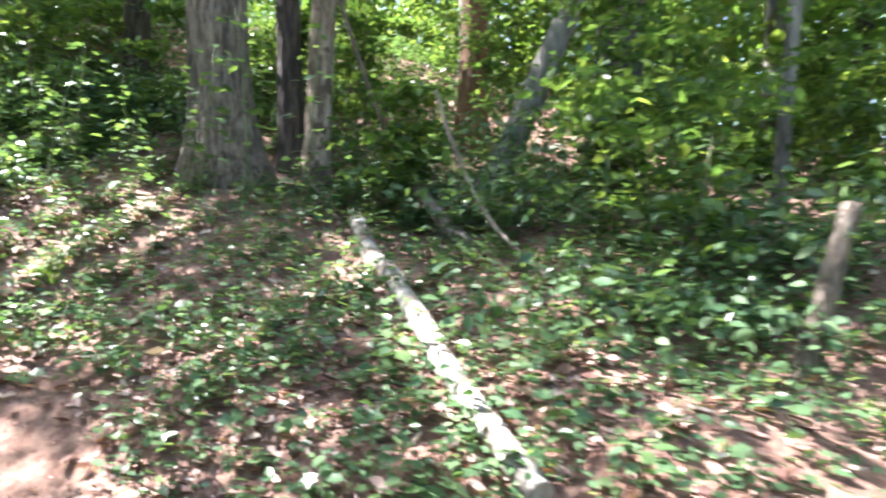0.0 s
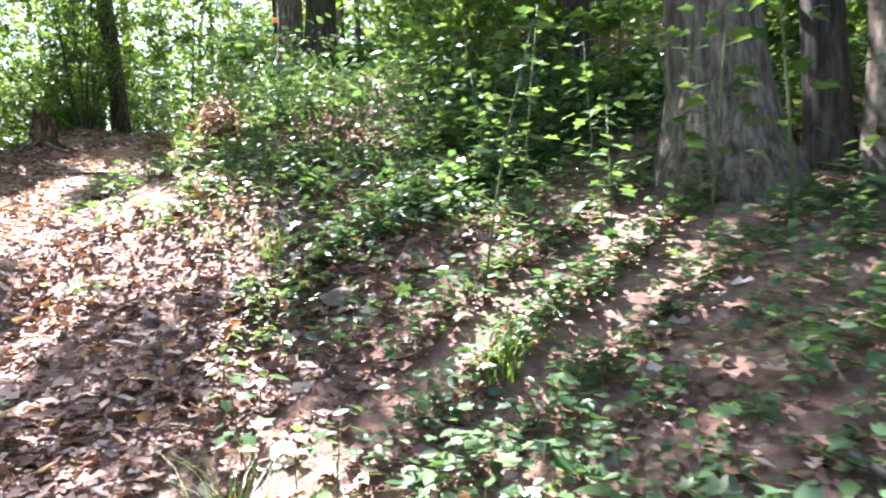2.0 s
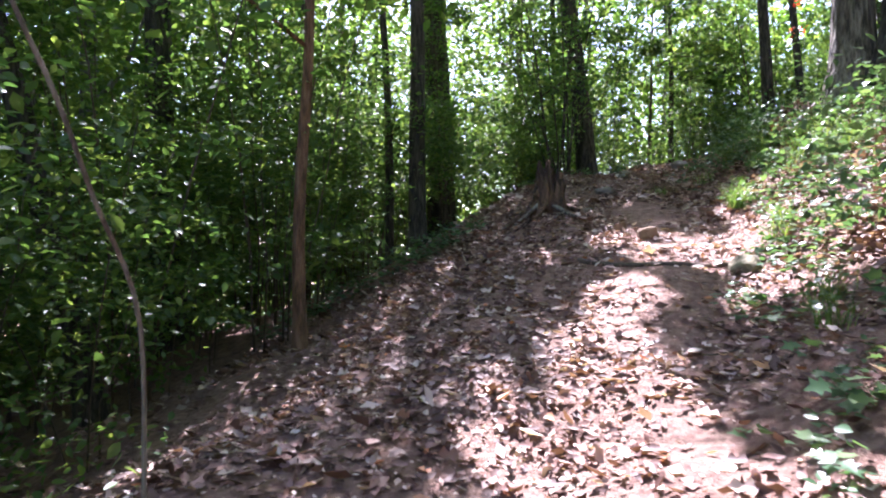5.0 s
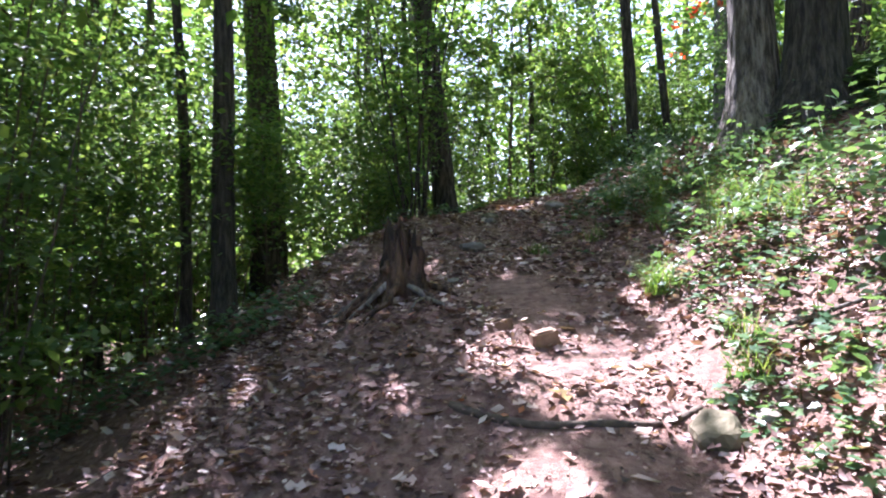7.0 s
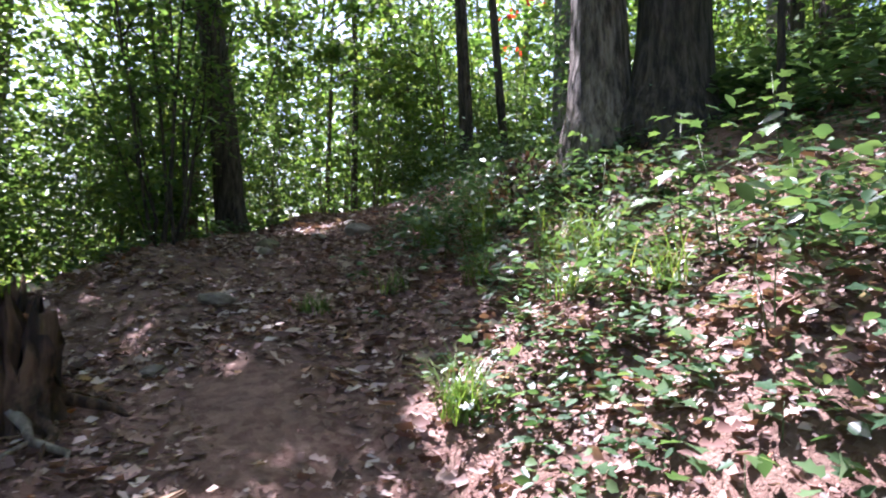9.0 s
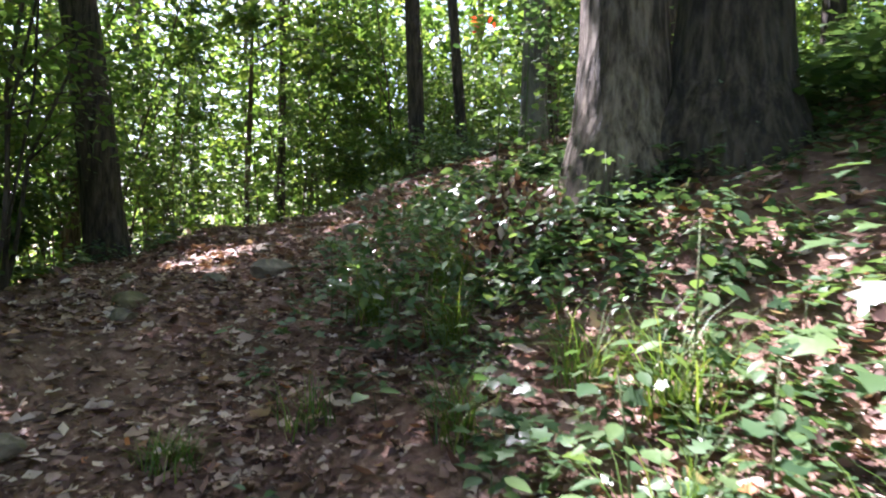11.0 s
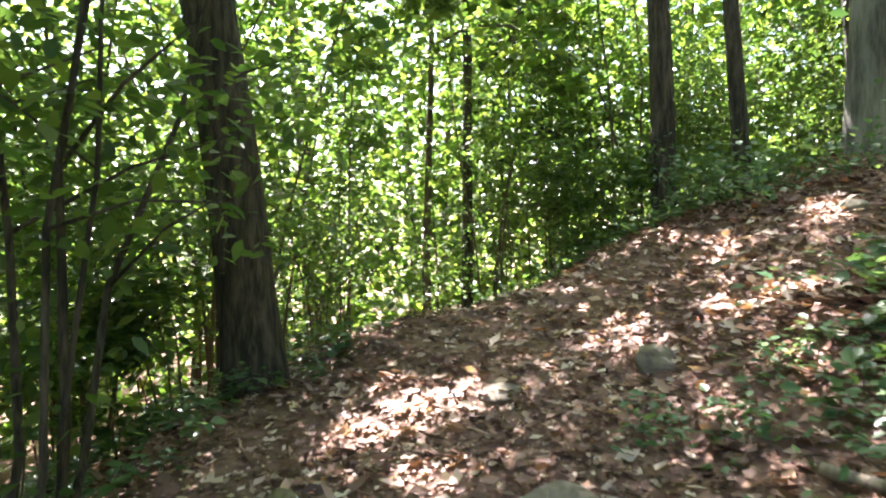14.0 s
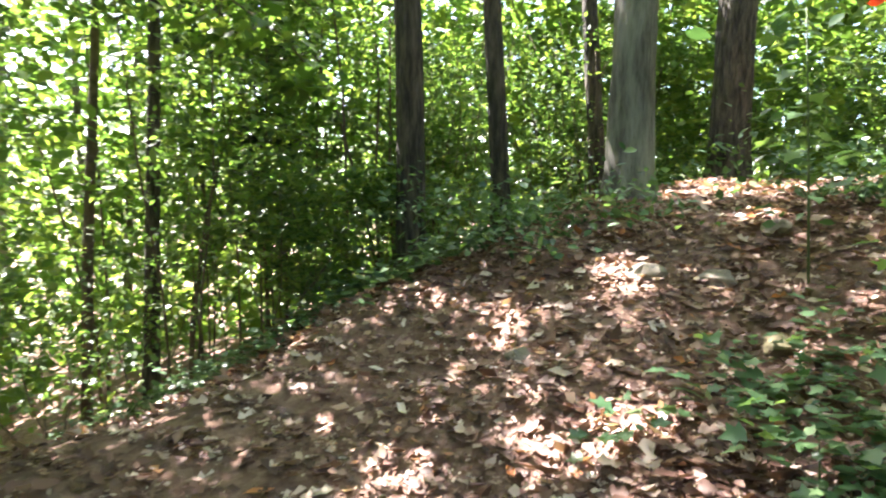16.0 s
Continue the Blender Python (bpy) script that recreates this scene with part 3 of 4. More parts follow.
while made < 116:
    x, y = sap_rng.uniform(-24, -4.5), sap_rng.uniform(-5, 22)
    d = float(land(np.array([x]), np.array([y]))[1][0])
    if not -9.5 < d < -2.1 or (y > 6.5 and d < -5.6) or (spots and min(math.hypot(x - a, y - b) for a, b in spots) < 0.62) or (x > -13 and y < 8 and d > -3.0) or (x > -11.5 and d > -4.6):
        continue
    spots.append((x, y))
    made += 1
    h = sap_rng.uniform(3.0, 6.4) if d < -3.2 else sap_rng.uniform(1.4, 3.6)
    if math.hypot(x + 15.4, y - 11.2) < 1.8:
        h = min(h, 1.7)
    build_sapling(x, y, h, sap_rng.uniform(0.6, 1.15), 2000, sap_rng.randint(2, 5), 900 + made, 0.08, 0.3 if d > -5 else 0.12, label="leafy green thicket shrub with thin upright stems", group="thicket below the path")
made = 0
while made < 42:
    x, y = sap_rng.uniform(-24, -7), sap_rng.uniform(-5, 6.5)
    d = float(land(np.array([x]), np.array([y]))[1][0])
    if not -11 < d < -3 or min(math.hypot(x - a, y - b) for a, b in spots) < 0.6:
        continue
    spots.append((x, y))
    made += 1
    build_sapling(x, y, sap_rng.uniform(3.5, 7.0), sap_rng.uniform(0.8, 1.3), 1500, sap_rng.randint(1, 3), 1050 + made, 0.105, form=KITE, label="tall leafy shrub in the dark wood below the path", group="thicket below the path")
for i, (x, y) in enumerate([(-11.0, 18.2), (-10.2, 17.0), (-12.0, 21.5), (-13.2, 22.5), (-10.8, 20.0), (-14.8, 19.5), (-9.0, 15.0), (-8.2, 13.5), (-10.9, 15.2), (-7.6, 12.2), (-9.3, 11.7), (-8.7, 11.2), (-10.9, 11.6), (-11.6, 13.9)]):
    spots.append((x, y))
    build_sapling(x, y, 4.2 + 0.3 * (i % 4), 1.2, 1700, 2, 1120 + i, 0.10, form=KITE, label="leafy young tree among the woods above the path", group="understory on the bank")
made = 0
while made < 62:
    x, y = sap_rng.uniform(-20, 7), sap_rng.uniform(4, 26)
    d = float(land(np.array([x]), np.array([y]))[1][0])
    if not 3.6 < d < 12 or min(math.hypot(x - a, y - b) for a, b in spots) < 0.9:
        continue
    spots.append((x, y))
    made += 1
    build_sapling(x, y, sap_rng.uniform(1.0, 4.4), sap_rng.uniform(0.5, 1.0), 1300, sap_rng.randint(1, 3), 1200 + made, 0.105, label="young leafy understory shrub on the wooded bank", group="understory on the bank")

for i, (x, y, h, w) in enumerate([(-7.3, 1.4, 2.6, 0.9), (-8.1, 1.2, 3.0, 1.0), (-6.5, 1.1, 2.2, 0.8), (-8.9, 1.7, 2.4, 0.9), (-9.9, 1.9, 2.2, 0.8), (-6.0, 0.6, 2.8, 0.9), (-7.6, 0.3, 3.4, 1.1), (-9.2, 0.6, 3.4, 1.1)]):
    build_sapling(x, y, h, w, 1500, 3, 1400 + i, 0.075, 0.1, label="dark leafy shrub on the slope just below the path", group="thicket below the path")
made = 0
while made < 14:
    x, y = sap_rng.uniform(-19, -14.5), sap_rng.uniform(8.5, 17)
    d = float(land(np.array([x]), np.array([y]))[1][0])
    if not -5.0 < d < -1.9 or min(math.hypot(x - a, y - b) for a, b in spots) < 0.4:
        continue
    spots.append((x, y))
    made += 1
    build_sapling(x, y, sap_rng.uniform(1.8, 3.4) * (0.55 if math.hypot(x + 15.4, y - 11.2) < 1.8 else 1), sap_rng.uniform(0.6, 0.9), 900, sap_rng.randint(4, 7), 1300 + made, 0.06, 0.35, label="fine-leaved thicket shrub with many thin stems", group="thicket below the path")

# ---- woods further off ----
def build_far_woods():
    rng = np.random.RandomState(3)
    n = 330000
    a, r = rng.uniform(0, 2 * math.pi, n), 13 + 33 * rng.uniform(0, 1, n) ** 1.4
    x, y = -8 + r * np.cos(a), 7 + r * np.sin(a)
    z, d = land_exact(x, y)
    lump = np.sin(x * 0.9 + 2 * np.sin(y * 0.7)) + np.sin(y * 1.1 + 1.7 * np.sin(x * 0.6))
    h = np.where(rng.uniform(0, 1, n) < 0.4, rng.uniform(0.1, 5.5, n), rng.uniform(0, 1, n) * (12.5 + 3.5 * lump))
    keep = clear_of_walk(np.stack([x, y, z], 1), 9) & ((np.abs(d) > 2.2) | (h > 4) | (y > 21)) & (rng.uniform(0, 1, n) < np.where(h < 6.5, 0.85, 0.55 + 0.25 * lump)) & (h > 0.1)
    p = np.stack([x, y, z + h], 1)
    keep &= shaded(p) & ((x > -15) | (y < 5) | (y > 15) | (p[:, 2] < np.maximum(7.0, z + 6) + 1.4 * np.maximum(0, -17 - x)))
    p = p[keep]
    m = len(p)
    normal = unit(rng.normal(0, 0.6, (m, 3)) + (0, 0, 0.8))
    me = leaf_cloud("far_woods", KITE, p, rng.normal(0, 1, (m, 3)) * (1, 1, 0.5), normal, rng.uniform(0.22, 0.46, m), GREEN)
    tagged(new("far_woods", me), "dense green leaves of the woods further off", "foliage", kind="stuff")


build_far_woods()

# ---- leaf litter ----
def patch_noise(x, y, seed):
    rng = np.random.RandomState(seed)
    v = np.zeros_like(x)
    for k in np.geomspace(0.8, 6, 9):
        a = rng.uniform(0, 6.28)
        v += np.sin(k * (x * math.cos(a) + y * math.sin(a)) * 1.6 + rng.uniform(0, 6.28)) / k ** 0.4
    return v / 3


def along_trail(rng, n, lo, hi, first=6, last=122):
    c = rng.uniform(first, last, n)
    i = c.astype(int)
    node = CENTRE[i] + (CENTRE[i + 1] - CENTRE[i]) * (c - i)[:, None]
    d = rng.uniform(lo, hi, n)
    return node[:, 0] + ALONG[i, 1] * d, node[:, 1] - ALONG[i, 0] * d


def slope_normal(x, y, e=0.12):
    return unit(np.stack([land(x - e, y)[0] - land(x + e, y)[0], land(x, y - e)[0] - land(x, y + e)[0], np.full(len(x), 2 * e)], 1))


def build_litter(name, count, lo, hi, seed, size, form, loose=0.33):
    rng = np.random.RandomState(seed)
    x, y = along_trail(rng, count, lo, hi)
    z, d = land(x, y)
    # fewer leaves where the sun patches fall, so these look evenly bright
    sun_bare = sum(np.exp(-((x - a) ** 2 + (y - b) ** 2) / r ** 2) for a, b, r in ((-8.75, 6.1, 0.7), (-6.6, 4.2, 0.75), (-7.6, 5.2, 0.5)))
    bare = sun_bare * 0.75 + patch_noise(x, y, 4) * np.where(y > 8, 0.3, 1.0) + np.exp(-((d + 0.1) / 0.45) ** 2) * 0.35 * (y < 7)
    keep = rng.uniform(-0.75, 1.5, count) > bare
    x, y, z = x[keep], y[keep], z[keep]
    m = len(x)
    normal = unit(slope_normal(x, y) + rng.normal(0, loose, (m, 3)))
    p = np.stack([x, y, z + 0.003 + np.abs(rng.normal(0, 0.012, m))], 1)
    me = leaf_cloud(name, form, p, unit(rng.normal(0, 1, (m, 3)) * (1, 1, 0.15)), normal, size * rng.uniform(0.4, 1.5, m), LITTER)
    tagged(new(name, me), "dry brown and tan fallen leaves lying on soil", "leaf litter", kind="stuff")


build_litter("leaf_litter", 70000, -2.6, 2.8, 21, 0.058, CURLED, 0.42)
build_litter("leaf_litter", 46000, -2.8, 3.2, 23, 0.075, LOBED_DRY)
build_litter("leaf_litter", 130000, -2.0, 2.4, 24, 0.026, CRUMB, 0.3)
build_litter("leaf_litter", 46000, -4.5, 6.5, 22, 0.085, CURLED)


# ---- ground cover ----
def build_cover(name, plants, lo, hi, seed, leaf, leaves, form, threshold, height, label, mat=None, first=6, last=122):
    rng = np.random.RandomState(seed)
    x, y = along_trail(rng, plants, lo, hi, first, last)
    z, d = land(x, y)
    chance = patch_noise(x, y, seed + 1) + np.clip((d - verge(x, y)) * 0.9, -2.5, 0.6) * (d > -1.3) + (d <= -1.3) * 0.05
    keep = (chance > threshold) & clear_of_walk(np.stack([x, y, z], 1), 0.35)
    x, y, z = x[keep], y[keep], z[keep]
    m = len(x)
    h = height * rng.uniform(0.35, 1.3, m)
    pl = np.repeat(np.arange(m), leaves)
    a = rng.uniform(0, 6.28, len(pl))
    along = np.stack([np.cos(a), np.sin(a), rng.uniform(-0.35, 0.45, len(pl))], 1)
    lift = rng.uniform(0.45, 1.0, len(pl)) * h[pl]
    p = np.stack([x[pl], y[pl], z[pl] + lift], 1) + along * 0.03
    keep = shaded(p) | (rng.uniform(0, 1, len(p)) < 0.9)
    normal = unit(rng.normal(0, 0.35, (len(pl), 3)) + (0, 0, 1))
    me = leaf_cloud(name, form, p[keep], along[keep], normal[keep], (leaf * rng.uniform(0.55, 1.35, len(pl)))[keep], mat or HERB)
    tagged(new(name, me), label, "ground cover", kind="stuff")


build_cover("ground_cover", 15500, 0.45, 5.2, 41, 0.055, 5, PLAIN, 0.08, 0.10, "low green broad-leaved plants over the bank")
build_cover("ground_cover", 5200, 0.6, 6.5, 42, 0.07, 5, LOBED, 0.26, 0.2, "green lobed-leaf seedlings over the bank")
build_cover("ground_cover", 4200, -4.5, -1.15, 43, 0.075, 5, PLAIN, 0.0, 0.2, "green plants along the path's downhill edge", None, 74, 122)
build_cover("ground_cover", 7500, 3.5, 14.0, 44, 0.11, 5, PLAIN, -0.1, 0.4, "green undergrowth higher on the wooded slope")

build_cover("ground_cover", 2900, 1.0, 5.5, 45, 0.06, 5, PLAIN, 0.1, 0.2, "knee-high green plants below the old trees", None, 21, 40)


# ---- young maples, seedlings and herbs, leaf by leaf ----
def plain_leaf(name, form, mat):
    return tri_mesh(name, form[0], form[1], mat)


LEAF_OVATE, LEAF_LOBED, LEAF_NARROW = plain_leaf("leaf", OVATE, SEEDLING), plain_leaf("leaf", LOBED, SEEDLING), plain_leaf("leaf", NARROW, SEEDLING)
HEART = plain_leaf("leaf", leaf_form([(0.3, -0.08), (0.46, 0.2), (0.36, 0.55), (0.14, 0.85)]), SEEDLING)


def set_leaf(mesh, parent, at, yaw, pitch, roll, size):
    ob = new("leaf", mesh)
    ob.parent = parent
    ob.matrix_basis = pose(*at, pitch, roll, yaw) @ Matrix.Diagonal((size, size, size, 1))
    return ob


def build_plant(name, label, group, height, whorls, per, mesh, size, seed, category="seedling", tilt=-12, spread_out=0.03):
    """A stem with leaves in whorls up it."""
    rng = random.Random(seed)
    base = thing(name, 0, 0, 0, label, category, group)
    bend = (rng.uniform(-0.12, 0.12) * height, rng.uniform(-0.12, 0.12) * height)
    line = [(bend[0] * u * u, bend[1] * u * u, -0.02 + (height + 0.02) * u) for u in (0, 0.35, 0.7, 1.0)]
    r = 0.0025 + 0.004 * height
    part("stem", tube(line, [r, r * 0.85, r * 0.65, r * 0.4], 5), STEM, base)
    for w in range(whorls):
        u = 1.0 if whorls == 1 else 0.35 + 0.65 * w / (whorls - 1)
        turn = rng.uniform(0, 360)
        for k in range(per):
            yaw = turn + 360 * k / per + rng.uniform(-18, 18)
            a = radians(yaw + 90)
            out, lift = spread_out * rng.uniform(0.5, 2.2), rng.uniform(-0.07, 0.07) * height * (whorls > 1)
            at = (bend[0] * u * u + math.cos(a) * out, bend[1] * u * u + math.sin(a) * out, height * u + lift)
            set_leaf(mesh, base, at, yaw, tilt + rng.uniform(-22, 22), rng.uniform(-15, 15), size * rng.uniform(0.7, 1.2) * (1.1 - 0.35 * u if whorls > 1 else 1))
    return base


def scatter(protos, places, seed, low=0.75, high=1.25):
    """Copies of the prototypes stood on the ground at the places; the first ones move there themselves."""
    rng = random.Random(seed)
    for i, (x, y) in enumerate(places):
        k = rng.uniform(low, high)
        m = Matrix.Translation((x, y, ground_z(x, y))) @ pose(0, 0, 0, rng.uniform(-6, 6), rng.uniform(-6, 6), rng.uniform(0, 360)) @ Matrix.Diagonal((k, k, k, 1))
        if i < len(protos):
            protos[i].matrix_basis = m
        else:
            src = protos[rng.randrange(len(protos))]
            ob = copy_thing(src, Matrix.Identity(4))
            ob.matrix_basis = m


def bank_places(count, lo, hi, seed, first, last, apart=0.16):
    rng = np.random.RandomState(seed)
    out = []
    while len(out) < count:
        x, y = along_trail(rng, 1, lo, hi, first, last)
        p = np.array([[x[0], y[0], 0.0]])
        off = float(land(x, y)[1][0])
        if off > verge(x, y)[0] - 0.15 and clear_of_walk(p, 0.6)[0] and all(math.hypot(x[0] - a, y[0] - b) > apart for a, b in out):
            out.append((float(x[0]), float(y[0])))
    return out


tri = [build_plant("seedling", "small green seedling with a whorl of oval leaves in leaf litter", "small seedlings on the bank", 0.13 + 0.03 * k, 1, 4 + k, LEAF_OVATE, 0.075, 60 + k) for k in range(3)]
scatter(tri, bank_places(95, 0.55, 2.6, 61, 18, 100), 62)
lob = [build_plant("maple_seedling", "young maple seedling with lobed green leaves", "maple seedlings on the bank", 0.26 + 0.08 * k, 2, 4, LEAF_LOBED, 0.095, 70 + k) for k in range(3)]
scatter(lob, bank_places(50, 0.7, 3.0, 71, 16, 100), 72)
tall = [build_plant("maple_sapling", "leggy young maple with layered pale green leaves", "young maples on the bank", 0.95 + 0.25 * k, 7, 4, LEAF_LOBED, 0.12, 80 + k, "sapling", -8, 0.07) for k in range(3)]
scatter(tall, [(-1.95, 5.8), (-1.5, 6.05), (-1.15, 6.25), (-2.3, 6.3), (-1.75, 6.35), (-2.6, 5.9), (-0.6, 6.3), (-3.4, 6.6), (-3.0, 6.1), (-11.9, 10.6), (-12.2, 11.4), (-12.5, 12.4), (1.9, 5.6), (2.4, 4.9), (-2.2, 4.95)], 82)
bright = [build_plant("maple_sapling", "knee-high young maple with broad sunlit leaves", "young maples on the bank", 0.78, 6, 5, LEAF_LOBED, 0.13, 87, "sapling", -10, 0.075)]
scatter(bright, [(-8.97, 8.44), (-8.6, 8.8)], 88, 0.9, 1.05)
drooping = [build_plant("leafy_herb", "tall herb with drooping bright green leaves in sun", "leafy herbs on the bank", 0.42 + 0.12 * k, 10, 3, LEAF_OVATE, 0.075, 90 + k, "herb", -14, 0.07) for k in range(2)]
scatter(drooping, [(-9.15, 8.1), (-8.75, 8.4), (-9.35, 7.8), (-8.95, 7.75), (-9.5, 8.5), (-8.35, 8.3), (-6.75, 6.3), (-6.4, 6.2), (-6.9, 6.55), (-7.3, 6.7), (-8.2, 7.6), (-9.8, 8.7)], 92)
heart = [build_plant("broad_leaf_seedling", "small plant with broad heart-shaped bright green leaves", "broad-leaved seedlings", 0.14, 1, 3, HEART, 0.11, 95, "seedling", -5)]
scatter(heart, [(-12.05, 8.4), (-1.1, 4.1), (-0.75, 3.75), (-11.3, 9.0), (-10.6, 8.2), (-4.4, 4.3), (-5.3, 4.9), (-3.6, 4.4)], 96)


# ---- grass ----
def build_grass(x, y, blades, length, seed, label="tuft of long bright green grass in leaf litter"):
    rng = np.random.RandomState(seed)
    base = thing("grass_tuft", x, y, ground_z(x, y), label, "grass", "grass tufts")
    verts, tris = [], []
    for b in range(blades):
        a, h, out = rng.uniform(0, 6.28), length * rng.uniform(0.45, 1.1), rng.uniform(0.35, 1.15)
        ox, oy = rng.normal(0, 0.055, 2)
        side = np.array([-math.sin(a), math.cos(a), 0]) * 0.0036
        start = len(verts)
        for u in (0, 0.35, 0.7, 1.0):
            c = np.array([ox + math.cos(a) * out * h * u ** 1.7, oy + math.sin(a) * out * h * u ** 1.7, h * (u - 0.42 * out * u ** 2.6)])
            verts += [c - side * (1 - 0.85 * u), c + side * (1 - 0.85 * u)]
        for k in range(3):
            q = start + 2 * k
            tris += [(q, q + 1, q + 3), (q, q + 3, q + 2)]
    part("tuft", tri_mesh("tuft", np.array(verts), np.array(tris), GRASS), None, base)


for i, (x, y, n, h) in enumerate([(-1.95, 3.48, 110, 0.48), (-1.86, 4.62, 45, 0.4), (-1.55, 4.75, 30, 0.36), (-9.29, 7.18, 130, 0.38), (-9.3, 7.95, 60, 0.38), (-9.55, 8.5, 120, 0.5), (-9.95, 8.6, 70, 0.42), (-11.26, 7.68, 150, 0.2),
                                  (-10.9, 8.1, 60, 0.3), (-8.1, 6.5, 60, 0.25), (-8.3, 6.75, 50, 0.3), (-11.0, 9.1, 120, 0.5), (-11.3, 8.8, 120, 0.45), (-10.7, 8.75, 100, 0.45), (-10.2, 8.2, 70, 0.4),
                                  (-3.5, 4.7, 40, 0.3), (-7.0, 5.8, 70, 0.3), (-6.6, 5.4, 60, 0.3), (-8.8, 8.0, 60, 0.4)]):
    build_grass(x, y, n, h, 300 + i)

# ---- bushes on the bank ----
for i, (x, y, h, w, n, leaf, stems) in enumerate([(-11.45, 8.95, 0.6, 0.7, 2600, 0.055, 7), (-11.0, 9.4, 0.75, 0.8, 3000, 0.055, 8), (-10.55, 8.9, 0.6, 0.6, 2000, 0.055, 6), (-11.7, 10.0, 0.4, 0.5, 1100, 0.06, 5),
                                                 (-6.75, 6.35, 0.9, 0.75, 2600, 0.065, 7), (-7.4, 6.9, 0.8, 0.8, 2400, 0.065, 6), (-6.0, 6.5, 0.7, 0.8, 2200, 0.07, 6), (-5.2, 6.9, 0.9, 0.9, 2300, 0.075, 6), (-4.4, 6.8, 0.8, 0.9, 2300, 0.075, 5), (-8.0, 8.0, 0.7, 0.7, 1700, 0.07, 5),
                                                 (-3.9, 7.6, 0.9, 0.9, 2300, 0.08, 5), (-2.7, 7.3, 0.8, 0.8, 2000, 0.08, 5), (0.2, 7.2, 0.7, 0.8, 1800, 0.08, 5), (1.6, 6.2, 0.8, 0.9, 2000, 0.085, 5), (2.2, 4.2, 0.6, 0.8, 1700, 0.085, 5), (3.2, 5.6, 0.9, 1.0, 2200, 0.09, 5),
                                                 (1.9, 7.4, 1.6, 0.9, 2200, 0.09, 4), (-14.2, 13.1, 0.5, 0.8, 2000, 0.065, 6), (-14.6, 12.6, 0.45, 0.7, 1600, 0.065, 5), (-12.1, 13.3, 0.6, 0.7, 1600, 0.07, 5)]):
    build_sapling(x, y, h * (0.5 if i < 3 else 0.7), w * 1.3, int(n * (0.5 if i < 3 else 0.72)), stems, 1500 + i, leaf * 1.05, 0.05, 0.5, HERB, "bush", "low dense green bush on the bank beside the path", "low bushes on the bank")


def build_fan_shrub(x, y):
    """Crooked dark stems fanning out of one root stock at the path's edge, leafy from knee height."""
    rng, nrng = random.Random(1601), np.random.RandomState(1601)
    z = ground_z(x, y)
    base = thing("many_stemmed_shrub", x, y, z, "large shrub of many crooked dark stems at the path's edge", "shrub")
    centres = []
    for k in range(11):
        a, high, thick = 0.57 * k + rng.uniform(-0.25, 0.25), rng.uniform(2.6, 5.2), rng.uniform(0.010, 0.021)
        out = rng.uniform(0.5, 1.5)
        line = []
        for u in (0, 0.12, 0.3, 0.5, 0.7, 0.86, 1.0):
            r = 0.1 + out * u ** 1.2
            line.append((math.cos(a) * r + rng.uniform(-0.06, 0.06) - 0.12 * high * u * (k % 3 == 0), math.sin(a) * r + rng.uniform(-0.06, 0.06), -0.1 + high * u))
        part("stem", tube(line, [thick * (1 - 0.11 * i) for i in range(7)], 7, rng, 0.08), SHADED_DARK_BARK, base)
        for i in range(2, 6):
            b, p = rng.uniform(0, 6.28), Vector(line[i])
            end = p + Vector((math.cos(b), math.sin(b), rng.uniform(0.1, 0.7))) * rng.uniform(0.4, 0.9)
            part("branch", tube([p, p.lerp(end, 0.5) + Vector((0, 0, 0.05)), end], [thick * 0.5, thick * 0.35, 0.003], 5, rng, 0.08), SHADED_DARK_BARK, base)
            centres += [tuple(end), tuple(p.lerp(end, 0.6)), tuple(end + Vector((rng.uniform(-0.3, 0.3), rng.uniform(-0.3, 0.3), rng.uniform(-0.1, 0.2))))]
    p, along, normal, size = leaves_round(nrng, np.array(centres), 0.24, 5200, 0.085, 0.3, 0.45)
    keep = (p[:, 2] > 0.45) & clear_of_walk(p + (x, y, z), 1.25)
    part("foliage", leaf_cloud("foliage", PLAIN, p[keep], along[keep], normal[keep], size[keep], THICKET), None, base)


build_fan_shrub(-13.85, 7.62)
for i, (x, y) in enumerate([(-17.4, 9.7), (-16.9, 8.1), (-18.4, 13.0), (-16.2, 14.2), (-17.2, 5.0)]):
    build_sapling(x, y, 6.0, 1.7, 2700, 4, 1610 + i, 0.095, 0.3, 1.6, GREEN, "young_tree", "young spreading tree with bright translucent leaves", "young trees below the path")


